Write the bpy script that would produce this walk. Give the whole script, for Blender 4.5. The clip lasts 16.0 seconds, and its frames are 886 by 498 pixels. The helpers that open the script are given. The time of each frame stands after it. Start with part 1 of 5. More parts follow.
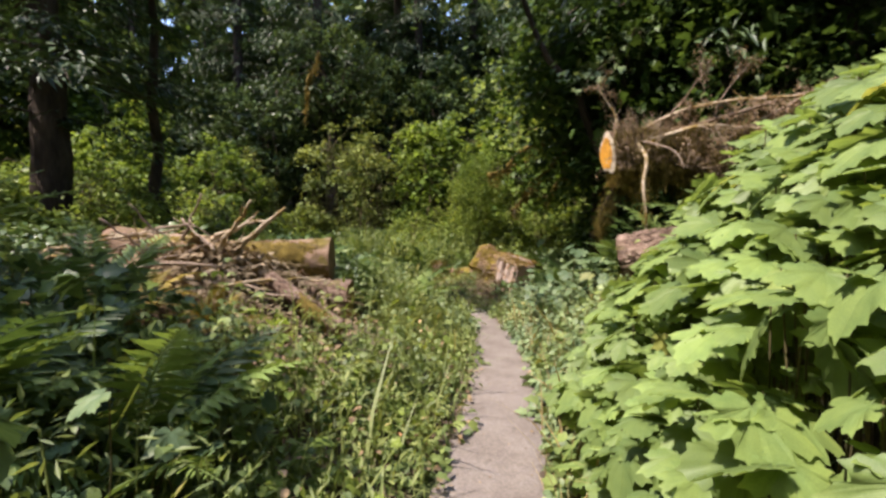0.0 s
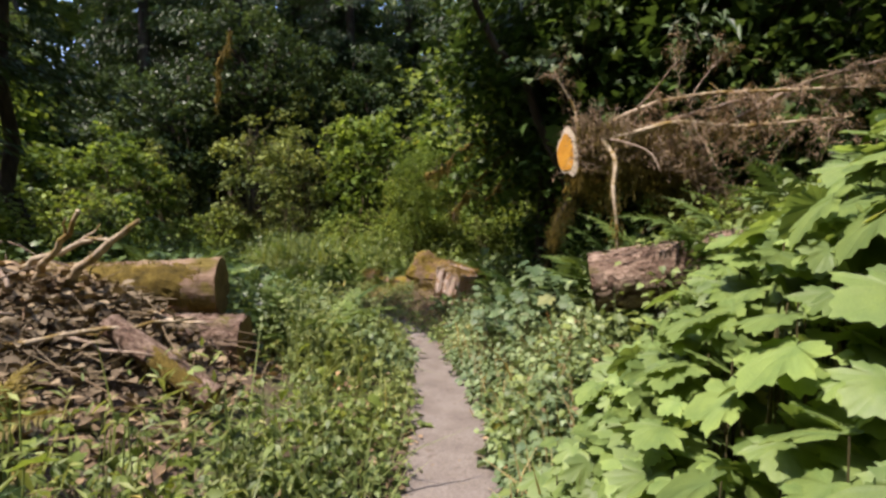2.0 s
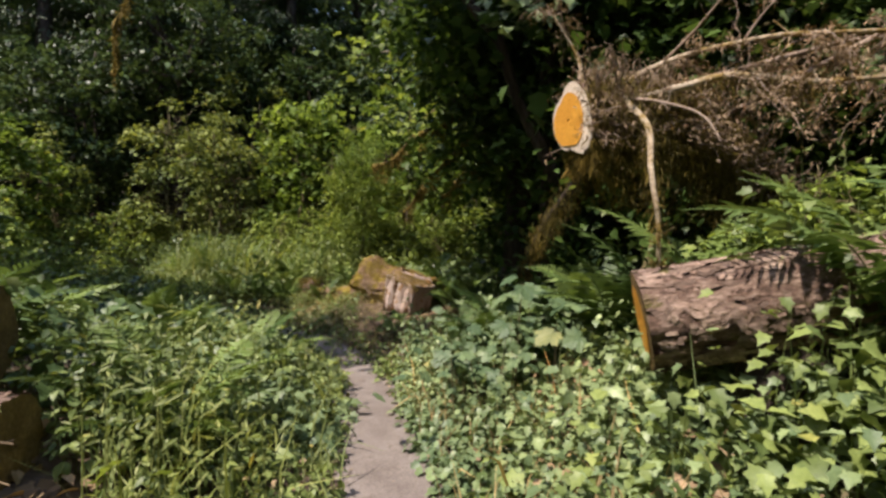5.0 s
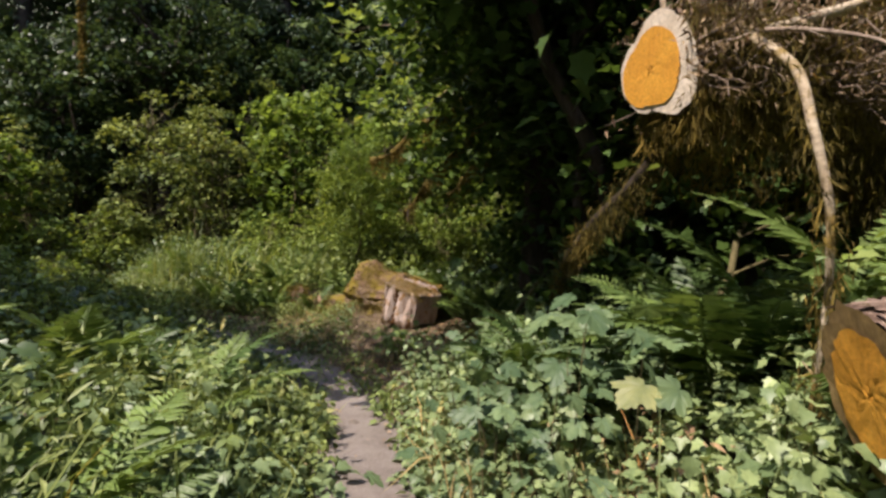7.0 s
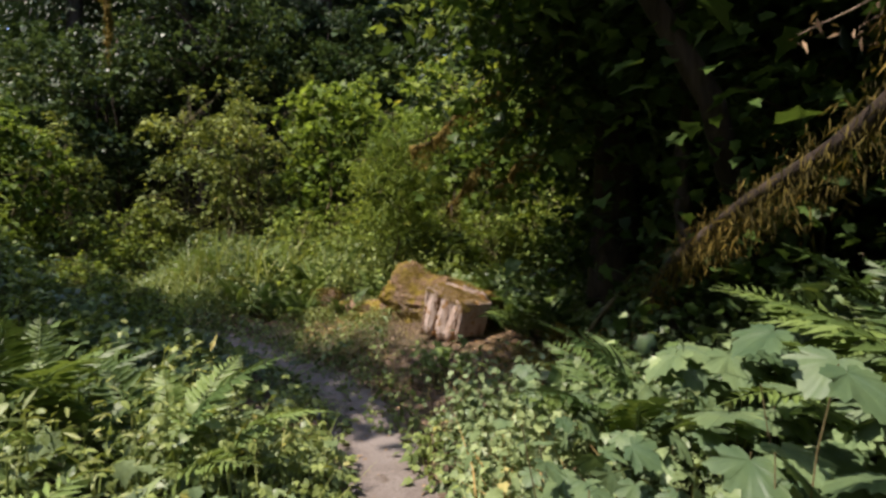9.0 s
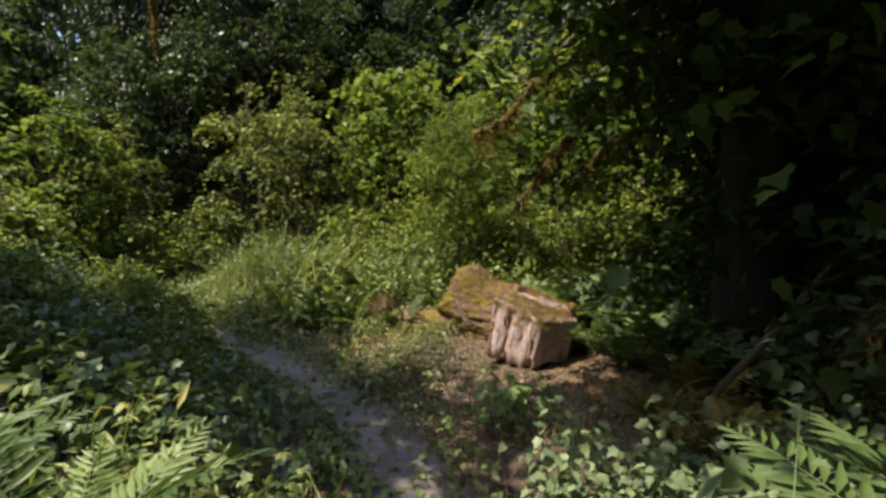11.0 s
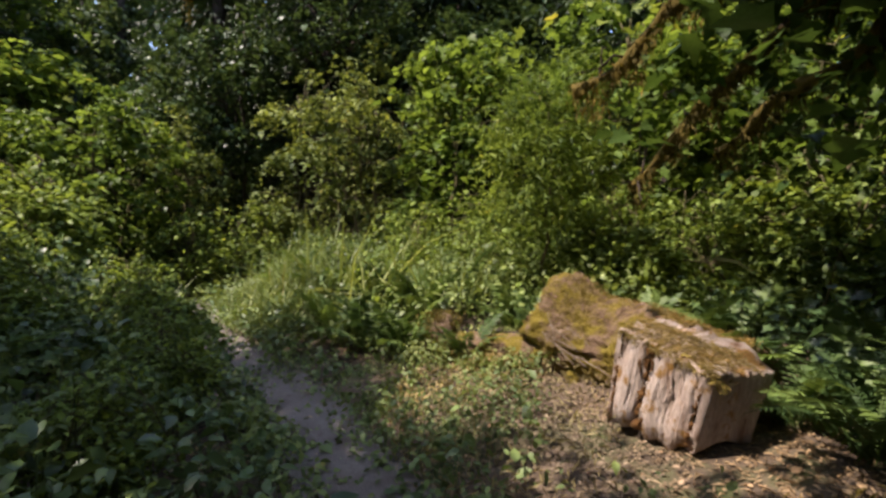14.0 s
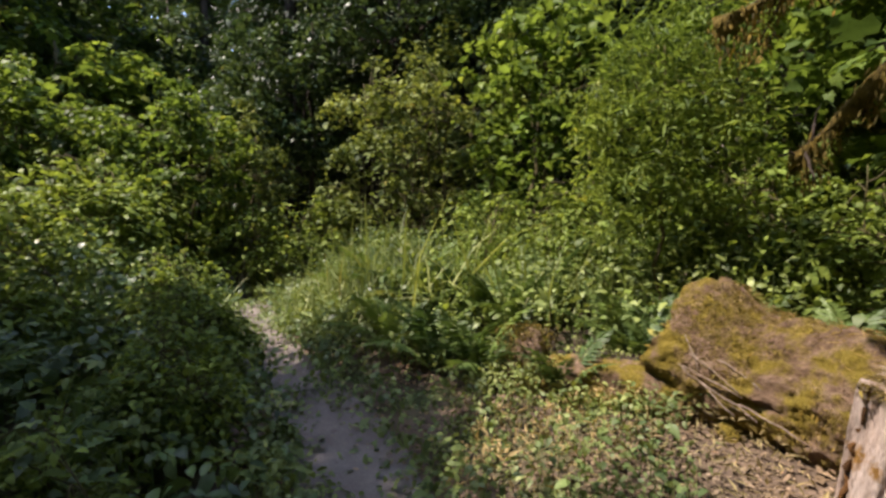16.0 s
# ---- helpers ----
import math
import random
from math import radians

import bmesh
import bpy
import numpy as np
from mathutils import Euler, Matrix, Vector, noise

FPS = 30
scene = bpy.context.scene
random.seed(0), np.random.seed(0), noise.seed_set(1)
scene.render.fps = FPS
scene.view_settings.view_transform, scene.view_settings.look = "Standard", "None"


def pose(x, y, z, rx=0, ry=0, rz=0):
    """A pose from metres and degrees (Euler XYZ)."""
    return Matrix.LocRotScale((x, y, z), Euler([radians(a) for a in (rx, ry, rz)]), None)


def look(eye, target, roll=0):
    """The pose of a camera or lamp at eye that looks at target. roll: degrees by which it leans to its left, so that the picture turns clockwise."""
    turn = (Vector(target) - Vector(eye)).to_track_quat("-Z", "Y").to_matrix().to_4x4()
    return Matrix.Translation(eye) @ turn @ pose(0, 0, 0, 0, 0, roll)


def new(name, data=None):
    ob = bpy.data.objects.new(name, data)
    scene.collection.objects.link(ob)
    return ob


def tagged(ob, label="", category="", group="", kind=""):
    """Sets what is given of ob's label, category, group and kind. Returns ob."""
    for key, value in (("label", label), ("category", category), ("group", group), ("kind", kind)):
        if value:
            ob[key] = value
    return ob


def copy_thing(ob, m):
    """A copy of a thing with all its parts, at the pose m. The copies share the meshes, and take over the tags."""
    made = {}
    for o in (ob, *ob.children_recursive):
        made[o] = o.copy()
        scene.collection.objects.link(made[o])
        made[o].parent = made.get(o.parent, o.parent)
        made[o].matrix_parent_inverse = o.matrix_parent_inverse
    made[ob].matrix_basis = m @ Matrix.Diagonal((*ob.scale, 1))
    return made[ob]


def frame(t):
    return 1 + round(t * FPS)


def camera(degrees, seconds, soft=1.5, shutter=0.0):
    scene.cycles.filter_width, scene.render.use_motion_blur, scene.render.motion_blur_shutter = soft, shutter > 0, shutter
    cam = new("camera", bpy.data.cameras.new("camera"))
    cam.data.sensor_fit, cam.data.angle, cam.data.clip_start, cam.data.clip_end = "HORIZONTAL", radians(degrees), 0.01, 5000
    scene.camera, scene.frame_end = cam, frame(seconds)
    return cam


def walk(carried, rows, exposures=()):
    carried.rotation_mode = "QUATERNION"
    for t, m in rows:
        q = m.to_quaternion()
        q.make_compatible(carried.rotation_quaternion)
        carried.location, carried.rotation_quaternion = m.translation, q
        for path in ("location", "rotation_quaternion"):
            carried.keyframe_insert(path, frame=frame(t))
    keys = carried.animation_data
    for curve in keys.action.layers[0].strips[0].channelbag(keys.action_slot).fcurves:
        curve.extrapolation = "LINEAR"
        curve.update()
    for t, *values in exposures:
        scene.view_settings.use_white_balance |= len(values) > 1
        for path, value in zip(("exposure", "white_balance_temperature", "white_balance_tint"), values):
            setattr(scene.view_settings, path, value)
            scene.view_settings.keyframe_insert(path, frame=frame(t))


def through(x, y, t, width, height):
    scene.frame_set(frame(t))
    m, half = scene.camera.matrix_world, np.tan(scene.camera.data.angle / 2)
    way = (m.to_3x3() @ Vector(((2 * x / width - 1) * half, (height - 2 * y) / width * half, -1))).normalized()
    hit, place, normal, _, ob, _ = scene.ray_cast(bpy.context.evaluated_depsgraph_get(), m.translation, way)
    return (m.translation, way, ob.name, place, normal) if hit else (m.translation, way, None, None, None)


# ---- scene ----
cam = camera(86.4, 16.0, soft=2.8)
PATH = [
    (0, (0.336, 4.606, 1.488), (0.056, 6.585, 1.408), 0.1),
    (0.5, (0.286, 4.915, 1.57), (0.068, 6.901, 1.489), 0.1),
    (1, (0.263, 5.212, 1.607), (0.119, 7.206, 1.523), 0.1),
    (1.5, (0.254, 5.533, 1.613), (0.184, 7.53, 1.528), 0.1),
    (2, (0.254, 5.851, 1.655), (0.239, 7.849, 1.571), -0.0),
    (2.5, (0.254, 6.142, 1.661), (0.274, 8.14, 1.58), -0.1),
    (3, (0.262, 6.445, 1.656), (0.318, 8.443, 1.574), -0.1),
    (3.5, (0.276, 6.761, 1.691), (0.382, 8.756, 1.604), -0.1),
    (4, (0.297, 7.066, 1.682), (0.441, 9.059, 1.597), -0.1),
    (4.2, (0.298, 7.192, 1.671), (0.457, 9.184, 1.589), 0.0),
    (6.3, (0.217, 8.425, 1.648), (0.412, 10.414, 1.572), -0.1),
    (6.5, (0.226, 8.558, 1.643), (0.417, 10.548, 1.573), 0.0),
    (7, (0.241, 8.872, 1.638), (0.43, 10.862, 1.568), -0.1),
    (7.5, (0.257, 9.173, 1.622), (0.433, 11.164, 1.554), -0.1),
    (8, (0.245, 9.461, 1.615), (0.39, 11.455, 1.549), 0.1),
    (8.5, (0.228, 9.782, 1.582), (0.314, 11.779, 1.519), 0.2),
    (9, (0.217, 10.069, 1.561), (0.233, 12.068, 1.499), 0.1),
    (9.2, (0.231, 10.182, 1.568), (0.208, 12.181, 1.504), -0.0),
    (11.3, (0.085, 11.621, 1.541), (-0.193, 13.6, 1.481), -0.2),
    (11.5, (0.063, 11.79, 1.52), (-0.239, 13.767, 1.462), -0.2),
    (12, (-0.01, 12.084, 1.528), (-0.352, 14.053, 1.473), -0.2),
    (12.5, (-0.078, 12.388, 1.521), (-0.445, 14.353, 1.47), 0.0),
    (13, (-0.139, 12.701, 1.474), (-0.543, 14.659, 1.428), 0.2),
    (13.5, (-0.209, 13.008, 1.463), (-0.671, 14.953, 1.415), 0.2),
    (14, (-0.296, 13.315, 1.442), (-0.832, 15.242, 1.396), 0.2),
    (14.5, (-0.403, 13.6, 1.413), (-1.01, 15.505, 1.365), 0.2),
    (15, (-0.52, 13.887, 1.399), (-1.2, 15.767, 1.35), 0.2),
    (15.5, (-0.64, 14.162, 1.407), (-1.386, 16.017, 1.359), 0.2),
    (16, (-0.78, 14.45, 1.385), (-1.591, 16.277, 1.334), 0.2),
]
walk(cam, [(t, look(eye, target, roll)) for t, eye, target, roll in PATH],
     exposures=[(0, 1.29, 6500, 17), (1.5, 1.13, 6500, 17), (4, 1.03, 6500, 17), (9, 1.0, 6500, 17), (12.5, 1.06, 6500, 17), (16, 1.15, 6550, 17)])

# ---------------------------------------------------------------- light
SUN = Vector((-0.46, -0.26, 1.0)).normalized()
world = bpy.data.worlds.new("forest_sky")
scene.world = world
world.use_nodes = True
wn = world.node_tree
sky = wn.nodes.new("ShaderNodeTexSky")
sky.sky_type = 'NISHITA'
sky.sun_disc = False
sky.sun_elevation = math.asin(SUN.z)
sky.sun_rotation = math.atan2(SUN.x, SUN.y)
wn.links.new(sky.outputs[0], wn.nodes["Background"].inputs[0])
wn.nodes["Background"].inputs[1].default_value = 0.20
sun_data = bpy.data.lights.new("sun", 'SUN')
sun_data.energy = 4.5
sun_data.angle = radians(0.6)
sun_data.color = (1.0, 0.91, 0.78)
sun = new("sun", sun_data)
sun.matrix_world = look(SUN * 60, (0, 0, 0))

# ---------------------------------------------------------------- materials


def nodes_of(name):
    m = bpy.data.materials.new(name)
    m.use_nodes = True
    nt = m.node_tree
    return m, nt, nt.nodes["Principled BSDF"], nt.nodes["Material Output"]


def noise_node(nt, scale, detail=4.0, rough=0.6, coord="Object", stretch=None):
    tc = nt.nodes.new("ShaderNodeTexCoord")
    nz = nt.nodes.new("ShaderNodeTexNoise")
    nz.inputs["Scale"].default_value = scale
    nz.inputs["Detail"].default_value = detail
    nz.inputs["Roughness"].default_value = rough
    if stretch:
        mp = nt.nodes.new("ShaderNodeMapping")
        mp.inputs["Scale"].default_value = stretch
        nt.links.new(tc.outputs[coord], mp.inputs[0])
        nt.links.new(mp.outputs[0], nz.inputs["Vector"])
    else:
        nt.links.new(tc.outputs[coord], nz.inputs["Vector"])
    return nz


def ramp_node(nt, src, stops):
    r = nt.nodes.new("ShaderNodeValToRGB")
    e = r.color_ramp.elements
    while len(e) < len(stops):
        e.new(0.5)
    for el, (p, c) in zip(e, stops):
        el.position, el.color = p, (*c, 1)
    nt.links.new(src, r.inputs[0])
    return r


def mix_node(nt, fac, a, b, blend='MIX'):
    m = nt.nodes.new("ShaderNodeMix")
    m.data_type, m.blend_type = 'RGBA', blend
    for sock, v in ((m.inputs[0], fac), (m.inputs[6], a), (m.inputs[7], b)):
        if isinstance(v, (int, float)):
            sock.default_value = v
        elif isinstance(v, tuple):
            sock.default_value = (*v, 1)
        else:
            nt.links.new(v, sock)
    return m.outputs[2]


def leaf_material(name, deep, fresh, through=0.35, rough=0.45, pieces=False, patch=0.5, gloss=0.35):
    """Leaf: two greens varied leaf by leaf and in broad patches, light passing through the blade."""
    m, nt, bsdf, out = nodes_of(name)
    if pieces:
        pick = nt.nodes.new("ShaderNodeObjectInfo").outputs["Random"]
    else:
        pick = nt.nodes.new("ShaderNodeNewGeometry").outputs["Random Per Island"]
    tone = ramp_node(nt, pick, [(0.0, deep), (0.75, fresh), (0.985, tuple(min(1, c * 1.25) for c in fresh)),
                                (1.0, (fresh[0] * 1.6, fresh[1] * 1.15, fresh[2]))])
    big = noise_node(nt, patch, 2.0, 0.5)
    vary = ramp_node(nt, big.outputs[0], [(0.3, (0.62, 0.68, 0.66)), (0.7, (1.25, 1.15, 0.95))])
    vein = noise_node(nt, 60.0, 3.0, 0.6)
    fine = ramp_node(nt, vein.outputs[0], [(0.3, (0.82, 0.84, 0.82)), (0.7, (1.1, 1.08, 1.05))])
    col = mix_node(nt, 1.0, mix_node(nt, 1.0, tone.outputs[0], vary.outputs[0], 'MULTIPLY'), fine.outputs[0], 'MULTIPLY')
    nt.links.new(col, bsdf.inputs["Base Color"])
    bsdf.inputs["Roughness"].default_value = rough
    bsdf.inputs["Specular IOR Level"].default_value = gloss
    tr = nt.nodes.new("ShaderNodeBsdfTranslucent")
    yel = mix_node(nt, 1.0, col, (1.15, 1.10, 0.62), 'MULTIPLY')
    nt.links.new(yel, tr.inputs[0])
    ms = nt.nodes.new("ShaderNodeMixShader")
    ms.inputs[0].default_value = through
    nt.links.new(bsdf.outputs[0], ms.inputs[1])
    nt.links.new(tr.outputs[0], ms.inputs[2])
    nt.links.new(ms.outputs[0], out.inputs[0])
    return m


def rough_material(name, stops, scale=6.0, fine=40.0, bump=0.3, rough=0.9, stretch=None, spots=None, dist=0.02, island=0.0):
    """Bark, wood, soil, moss: two scales of tone, a relief, and optional patches of a second colour."""
    m, nt, bsdf, out = nodes_of(name)
    a = noise_node(nt, scale, 5.0, 0.62, stretch=stretch)
    b = noise_node(nt, fine, 6.0, 0.7, stretch=stretch)
    base = ramp_node(nt, a.outputs[0], stops).outputs[0]
    fleck = ramp_node(nt, b.outputs[0], [(0.25, (0.55, 0.55, 0.55)), (0.75, (1.3, 1.3, 1.3))]).outputs[0]
    col = mix_node(nt, 1.0, base, fleck, 'MULTIPLY')
    if spots:
        colour, size, low, high = spots
        c = noise_node(nt, size, 4.0, 0.65)
        mask = ramp_node(nt, c.outputs[0], [(low, (0, 0, 0)), (high, (1, 1, 1))]).outputs[0]
        col = mix_node(nt, mask, col, mix_node(nt, 1.0, colour, fleck, 'MULTIPLY'))
    if island:
        r = ramp_node(nt, nt.nodes.new("ShaderNodeNewGeometry").outputs["Random Per Island"],
                      [(0.0, (1 - island,) * 3), (1.0, (1 + island,) * 3)]).outputs[0]
        col = mix_node(nt, 1.0, col, r, 'MULTIPLY')
    nt.links.new(col, bsdf.inputs["Base Color"])
    bsdf.inputs["Roughness"].default_value = rough
    bsdf.inputs["Specular IOR Level"].default_value = 0.2
    bp = nt.nodes.new("ShaderNodeBump")
    bp.inputs["Strength"].default_value = bump
    bp.inputs["Distance"].default_value = dist
    both = nt.nodes.new("ShaderNodeMath")
    nt.links.new(a.outputs[0], both.inputs[0])
    nt.links.new(b.outputs[0], both.inputs[1])
    nt.links.new(both.outputs[0], bp.inputs["Height"])
    nt.links.new(bp.outputs[0], bsdf.inputs["Normal"])
    return m


M_HERB = leaf_material("herb_leaf", (0.086, 0.130, 0.046), (0.208, 0.270, 0.091), 0.30, 0.5)
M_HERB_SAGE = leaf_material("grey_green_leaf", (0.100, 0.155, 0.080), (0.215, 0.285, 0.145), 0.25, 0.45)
# Herb green darkened: the shade on these plants is in the colour.
M_HERB_SHADE = leaf_material("shade_tone_herb_leaf", (0.042, 0.075, 0.033), (0.109, 0.170, 0.065), 0.25, 0.4)
M_BIGLEAF = leaf_material("broad_lobed_leaf", (0.150, 0.220, 0.075), (0.230, 0.325, 0.110), 0.42, 0.5, True, 1.5)
M_BROAD = leaf_material("grey_green_broad_leaf", (0.075, 0.130, 0.068), (0.145, 0.212, 0.110), 0.3, 0.5, True, 1.5)
# Darker than the vine maple: forest shade is put into this leaf colour.
M_MAPLE_SHADE = leaf_material("maple_leaf", (0.026, 0.050, 0.018), (0.080, 0.135, 0.036), 0.35, 0.4, patch=0.35, gloss=0.12)
M_BRIGHT = leaf_material("bright_shrub_leaf", (0.072, 0.115, 0.030), (0.240, 0.315, 0.075), 0.38, 0.45, patch=0.4, gloss=0.12)
M_VINE = leaf_material("vine_maple_leaf", (0.055, 0.092, 0.024), (0.180, 0.262, 0.062), 0.48, 0.45, patch=0.4, gloss=0.12)
M_OCEAN = leaf_material("olive_shrub_leaf", (0.070, 0.098, 0.036), (0.215, 0.260, 0.080), 0.3, 0.6, patch=0.4, gloss=0.12)
M_ALDER = leaf_material("cool_tree_leaf", (0.025, 0.048, 0.024), (0.080, 0.122, 0.055), 0.28, 0.35, patch=0.3, gloss=0.12)
M_SHADE = leaf_material("shaded_conifer_needle", (0.02, 0.045, 0.02), (0.05, 0.09, 0.03), 0.15, 0.5, patch=0.3)
M_FERN = leaf_material("fern_frond_green", (0.073, 0.130, 0.046), (0.182, 0.260, 0.078), 0.3, 0.45, True)
M_FERN_DRY = leaf_material("yellowing_frond", (0.15, 0.12, 0.03), (0.33, 0.26, 0.07), 0.3, 0.6, True)
M_GRASS = leaf_material("grass_blade", (0.106, 0.160, 0.046), (0.265, 0.310, 0.117), 0.35, 0.5)
M_STRAW = leaf_material("dry_grass", (0.20, 0.15, 0.07), (0.42, 0.32, 0.16), 0.25, 0.7)
M_LITTER = leaf_material("dead_leaf", (0.13, 0.085, 0.052), (0.33, 0.235, 0.155), 0.1, 0.8)
M_NEEDLE = leaf_material("dead_needle_spray", (0.14, 0.092, 0.062), (0.32, 0.23, 0.16), 0.15, 0.8)
M_MOSSHANG = leaf_material("hanging_moss", (0.06, 0.05, 0.012), (0.22, 0.165, 0.04), 0.25, 0.9)
M_SOIL = rough_material("forest_soil", [(0.3, (0.055, 0.040, 0.028)), (0.52, (0.13, 0.092, 0.064)), (0.75, (0.23, 0.165, 0.115))], 2.2, 30, 0.6,
                        spots=((0.06, 0.075, 0.025), 1.1, 0.5, 0.62))
M_TRAIL = rough_material("packed_trail_dirt", [(0.25, (0.125, 0.102, 0.087)), (0.5, (0.185, 0.157, 0.138)), (0.75, (0.235, 0.205, 0.184))], 2.5, 55, 0.5, 0.95,
                         spots=((0.11, 0.085, 0.065), 5.0, 0.6, 0.72), dist=0.03)
M_BARK = rough_material("weathered_fir_bark", [(0.32, (0.06, 0.038, 0.028)), (0.48, (0.18, 0.115, 0.085)), (0.66, (0.36, 0.265, 0.205))], 15, 60, 1.0, stretch=(1, 1, 0.55),
                        spots=((0.13, 0.115, 0.03), 3.2, 0.56, 0.66), dist=0.03)
M_FLAKE = rough_material("flaking_bark_plate", [(0.3, (0.10, 0.066, 0.048)), (0.5, (0.22, 0.152, 0.115)), (0.72, (0.38, 0.29, 0.225))], 9, 60, 0.8, stretch=(1, 1, 0.4), dist=0.02, island=0.35)
M_BARK_MOSSY = rough_material("mossy_bark", [(0.3, (0.10, 0.065, 0.045)), (0.55, (0.24, 0.16, 0.11)), (0.75, (0.38, 0.28, 0.21))], 5, 34, 0.8, stretch=(1, 1, 0.25),
                              spots=((0.135, 0.105, 0.028), 3.4, 0.47, 0.58), dist=0.03)
M_TRUNK = rough_material("dark_tree_bark", [(0.3, (0.025, 0.02, 0.016)), (0.55, (0.07, 0.052, 0.04)), (0.8, (0.13, 0.10, 0.08))], 4, 26, 0.9, stretch=(1, 1, 0.18), dist=0.04)
M_TWIG = rough_material("twig_bark", [(0.3, (0.16, 0.11, 0.08)), (0.7, (0.33, 0.26, 0.20))], 6, 40, 0.3, island=0.3)
M_PALE = rough_material("peeled_branch_wood", [(0.3, (0.24, 0.18, 0.11)), (0.7, (0.50, 0.42, 0.31))], 5, 40, 0.3, stretch=(1, 1, 0.3), spots=((0.22, 0.15, 0.05), 5.0, 0.46, 0.58))
M_STEM = rough_material("green_brown_stem", [(0.3, (0.06, 0.05, 0.025)), (0.7, (0.13, 0.11, 0.05))], 6, 40, 0.2, island=0.3)
M_MOSS = rough_material("golden_moss", [(0.3, (0.07, 0.052, 0.015)), (0.5, (0.17, 0.122, 0.028)), (0.75, (0.29, 0.215, 0.055))], 7, 70, 1.0, 1.0, dist=0.03)
M_SAP = rough_material("pale_sapwood", [(0.3, (0.55, 0.45, 0.34)), (0.7, (0.74, 0.65, 0.54))], 8, 60, 0.3, 0.8)
M_HEART = rough_material("orange_heartwood", [(0.3, (0.56, 0.25, 0.03)), (0.7, (0.68, 0.34, 0.045))], 5, 60, 0.35, 0.8)
M_OLDCUT = rough_material("weathered_cut_wood", [(0.3, (0.13, 0.085, 0.035)), (0.6, (0.26, 0.17, 0.07)), (0.8, (0.36, 0.25, 0.12))], 6, 50, 0.4, 0.9)
M_BLOCK = rough_material("weathered_split_wood", [(0.30, (0.20, 0.105, 0.06)), (0.42, (0.44, 0.33, 0.27)), (0.75, (0.62, 0.52, 0.46))], 3.5, 30, 0.8, 0.9, stretch=(2.5, 2.5, 0.45),
                         spots=((0.32, 0.17, 0.045), 6.0, 0.55, 0.63), dist=0.03)
M_ROT = rough_material("crumbling_rotten_wood", [(0.3, (0.10, 0.06, 0.035)), (0.5, (0.24, 0.155, 0.10)), (0.75, (0.38, 0.27, 0.19))], 7, 45, 1.0, 1.0,
                       spots=((0.24, 0.18, 0.03), 4.2, 0.43, 0.55), dist=0.05)
M_CHIP = leaf_material("wood_chip", (0.15, 0.095, 0.06), (0.33, 0.23, 0.165), 0.05, 0.9)
M_CRACK = rough_material("rusty_rot", [(0.3, (0.05, 0.025, 0.012)), (0.6, (0.17, 0.08, 0.025)), (0.8, (0.30, 0.15, 0.04))], 12, 60, 0.8, 1.0)

# ---------------------------------------------------------------- building helpers
rng = np.random.default_rng(11)


def mesh_from(name, verts, tris, mat, smooth=False):
    verts, tris = np.asarray(verts, np.float32), np.asarray(tris, np.int32)
    me = bpy.data.meshes.new(name)
    me.vertices.add(len(verts))
    me.vertices.foreach_set("co", verts.ravel())
    me.loops.add(tris.size)
    me.loops.foreach_set("vertex_index", tris.ravel())
    me.polygons.add(len(tris))
    me.polygons.foreach_set("loop_start", np.arange(0, tris.size, 3, dtype=np.int32))
    if smooth:
        me.polygons.foreach_set("use_smooth", np.ones(len(tris), bool))
    me.materials.append(mat)
    me.update(calc_edges=True)
    me.validate()
    return me


class Shape:
    """Gathers triangles for one mesh."""

    def __init__(self):
        self.v, self.f, self.n = [], [], 0

    def add(self, v, f):
        self.v.append(np.asarray(v, float))
        self.f.append(np.asarray(f, int) + self.n)
        self.n += len(self.v[-1])
        return self

    def tube(self, pts, radii, sides=6, cap=True, wob=0.0, seed=0):
        pts = np.asarray(pts, float)
        radii = np.broadcast_to(np.asarray(radii, float), (len(pts),))
        tang = np.gradient(pts, axis=0)
        tang /= np.linalg.norm(tang, axis=1)[:, None] + 1e-9
        ref = np.array([0, 0, 1.0]) if abs(tang[0][2]) < 0.8 else np.array([1.0, 0, 0])
        a = np.cross(tang, ref)
        a /= np.linalg.norm(a, axis=1)[:, None] + 1e-9
        b = np.cross(tang, a)
        ang = np.linspace(0, 2 * np.pi, sides, endpoint=False)
        r = radii[:, None] * np.ones(sides)
        if wob:
            g = np.random.default_rng(seed)
            ridge = g.normal(0, 1, sides)
            r = r * (1 + wob * (0.6 * ridge[None] + 0.6 * g.normal(0, 1, r.shape)))
        ring = pts[:, None] + r[..., None] * (np.cos(ang)[None, :, None] * a[:, None] + np.sin(ang)[None, :, None] * b[:, None])
        v = ring.reshape(-1, 3)
        i, j = np.meshgrid(np.arange(len(pts) - 1), np.arange(sides), indexing="ij")
        p, q = (i * sides + j).ravel(), (i * sides + (j + 1) % sides).ravel()
        f = np.concatenate([np.stack([p, p + sides, q], 1), np.stack([q, p + sides, q + sides], 1)])
        if cap:
            v = np.concatenate([v, pts[[0, -1]]])
            k = np.arange(sides)
            e = (len(pts) - 1) * sides
            f = np.concatenate([f, np.stack([np.full(sides, len(v) - 2), k, (k + 1) % sides], 1),
                                np.stack([np.full(sides, len(v) - 1), e + (k + 1) % sides, e + k], 1)])
        return self.add(v, f)

    def leaves(self, kind, pos, yaw, tilt, roll, size):
        """Many blades of one kind: each is rolled, tilted nose-up and turned about the upright."""
        lv, lf = kind
        n, k = len(pos), len(lv)
        if n == 0:
            return self
        cy, sy, ct, st, cr, sr = np.cos(yaw), np.sin(yaw), np.cos(tilt), np.sin(tilt), np.cos(roll), np.sin(roll)
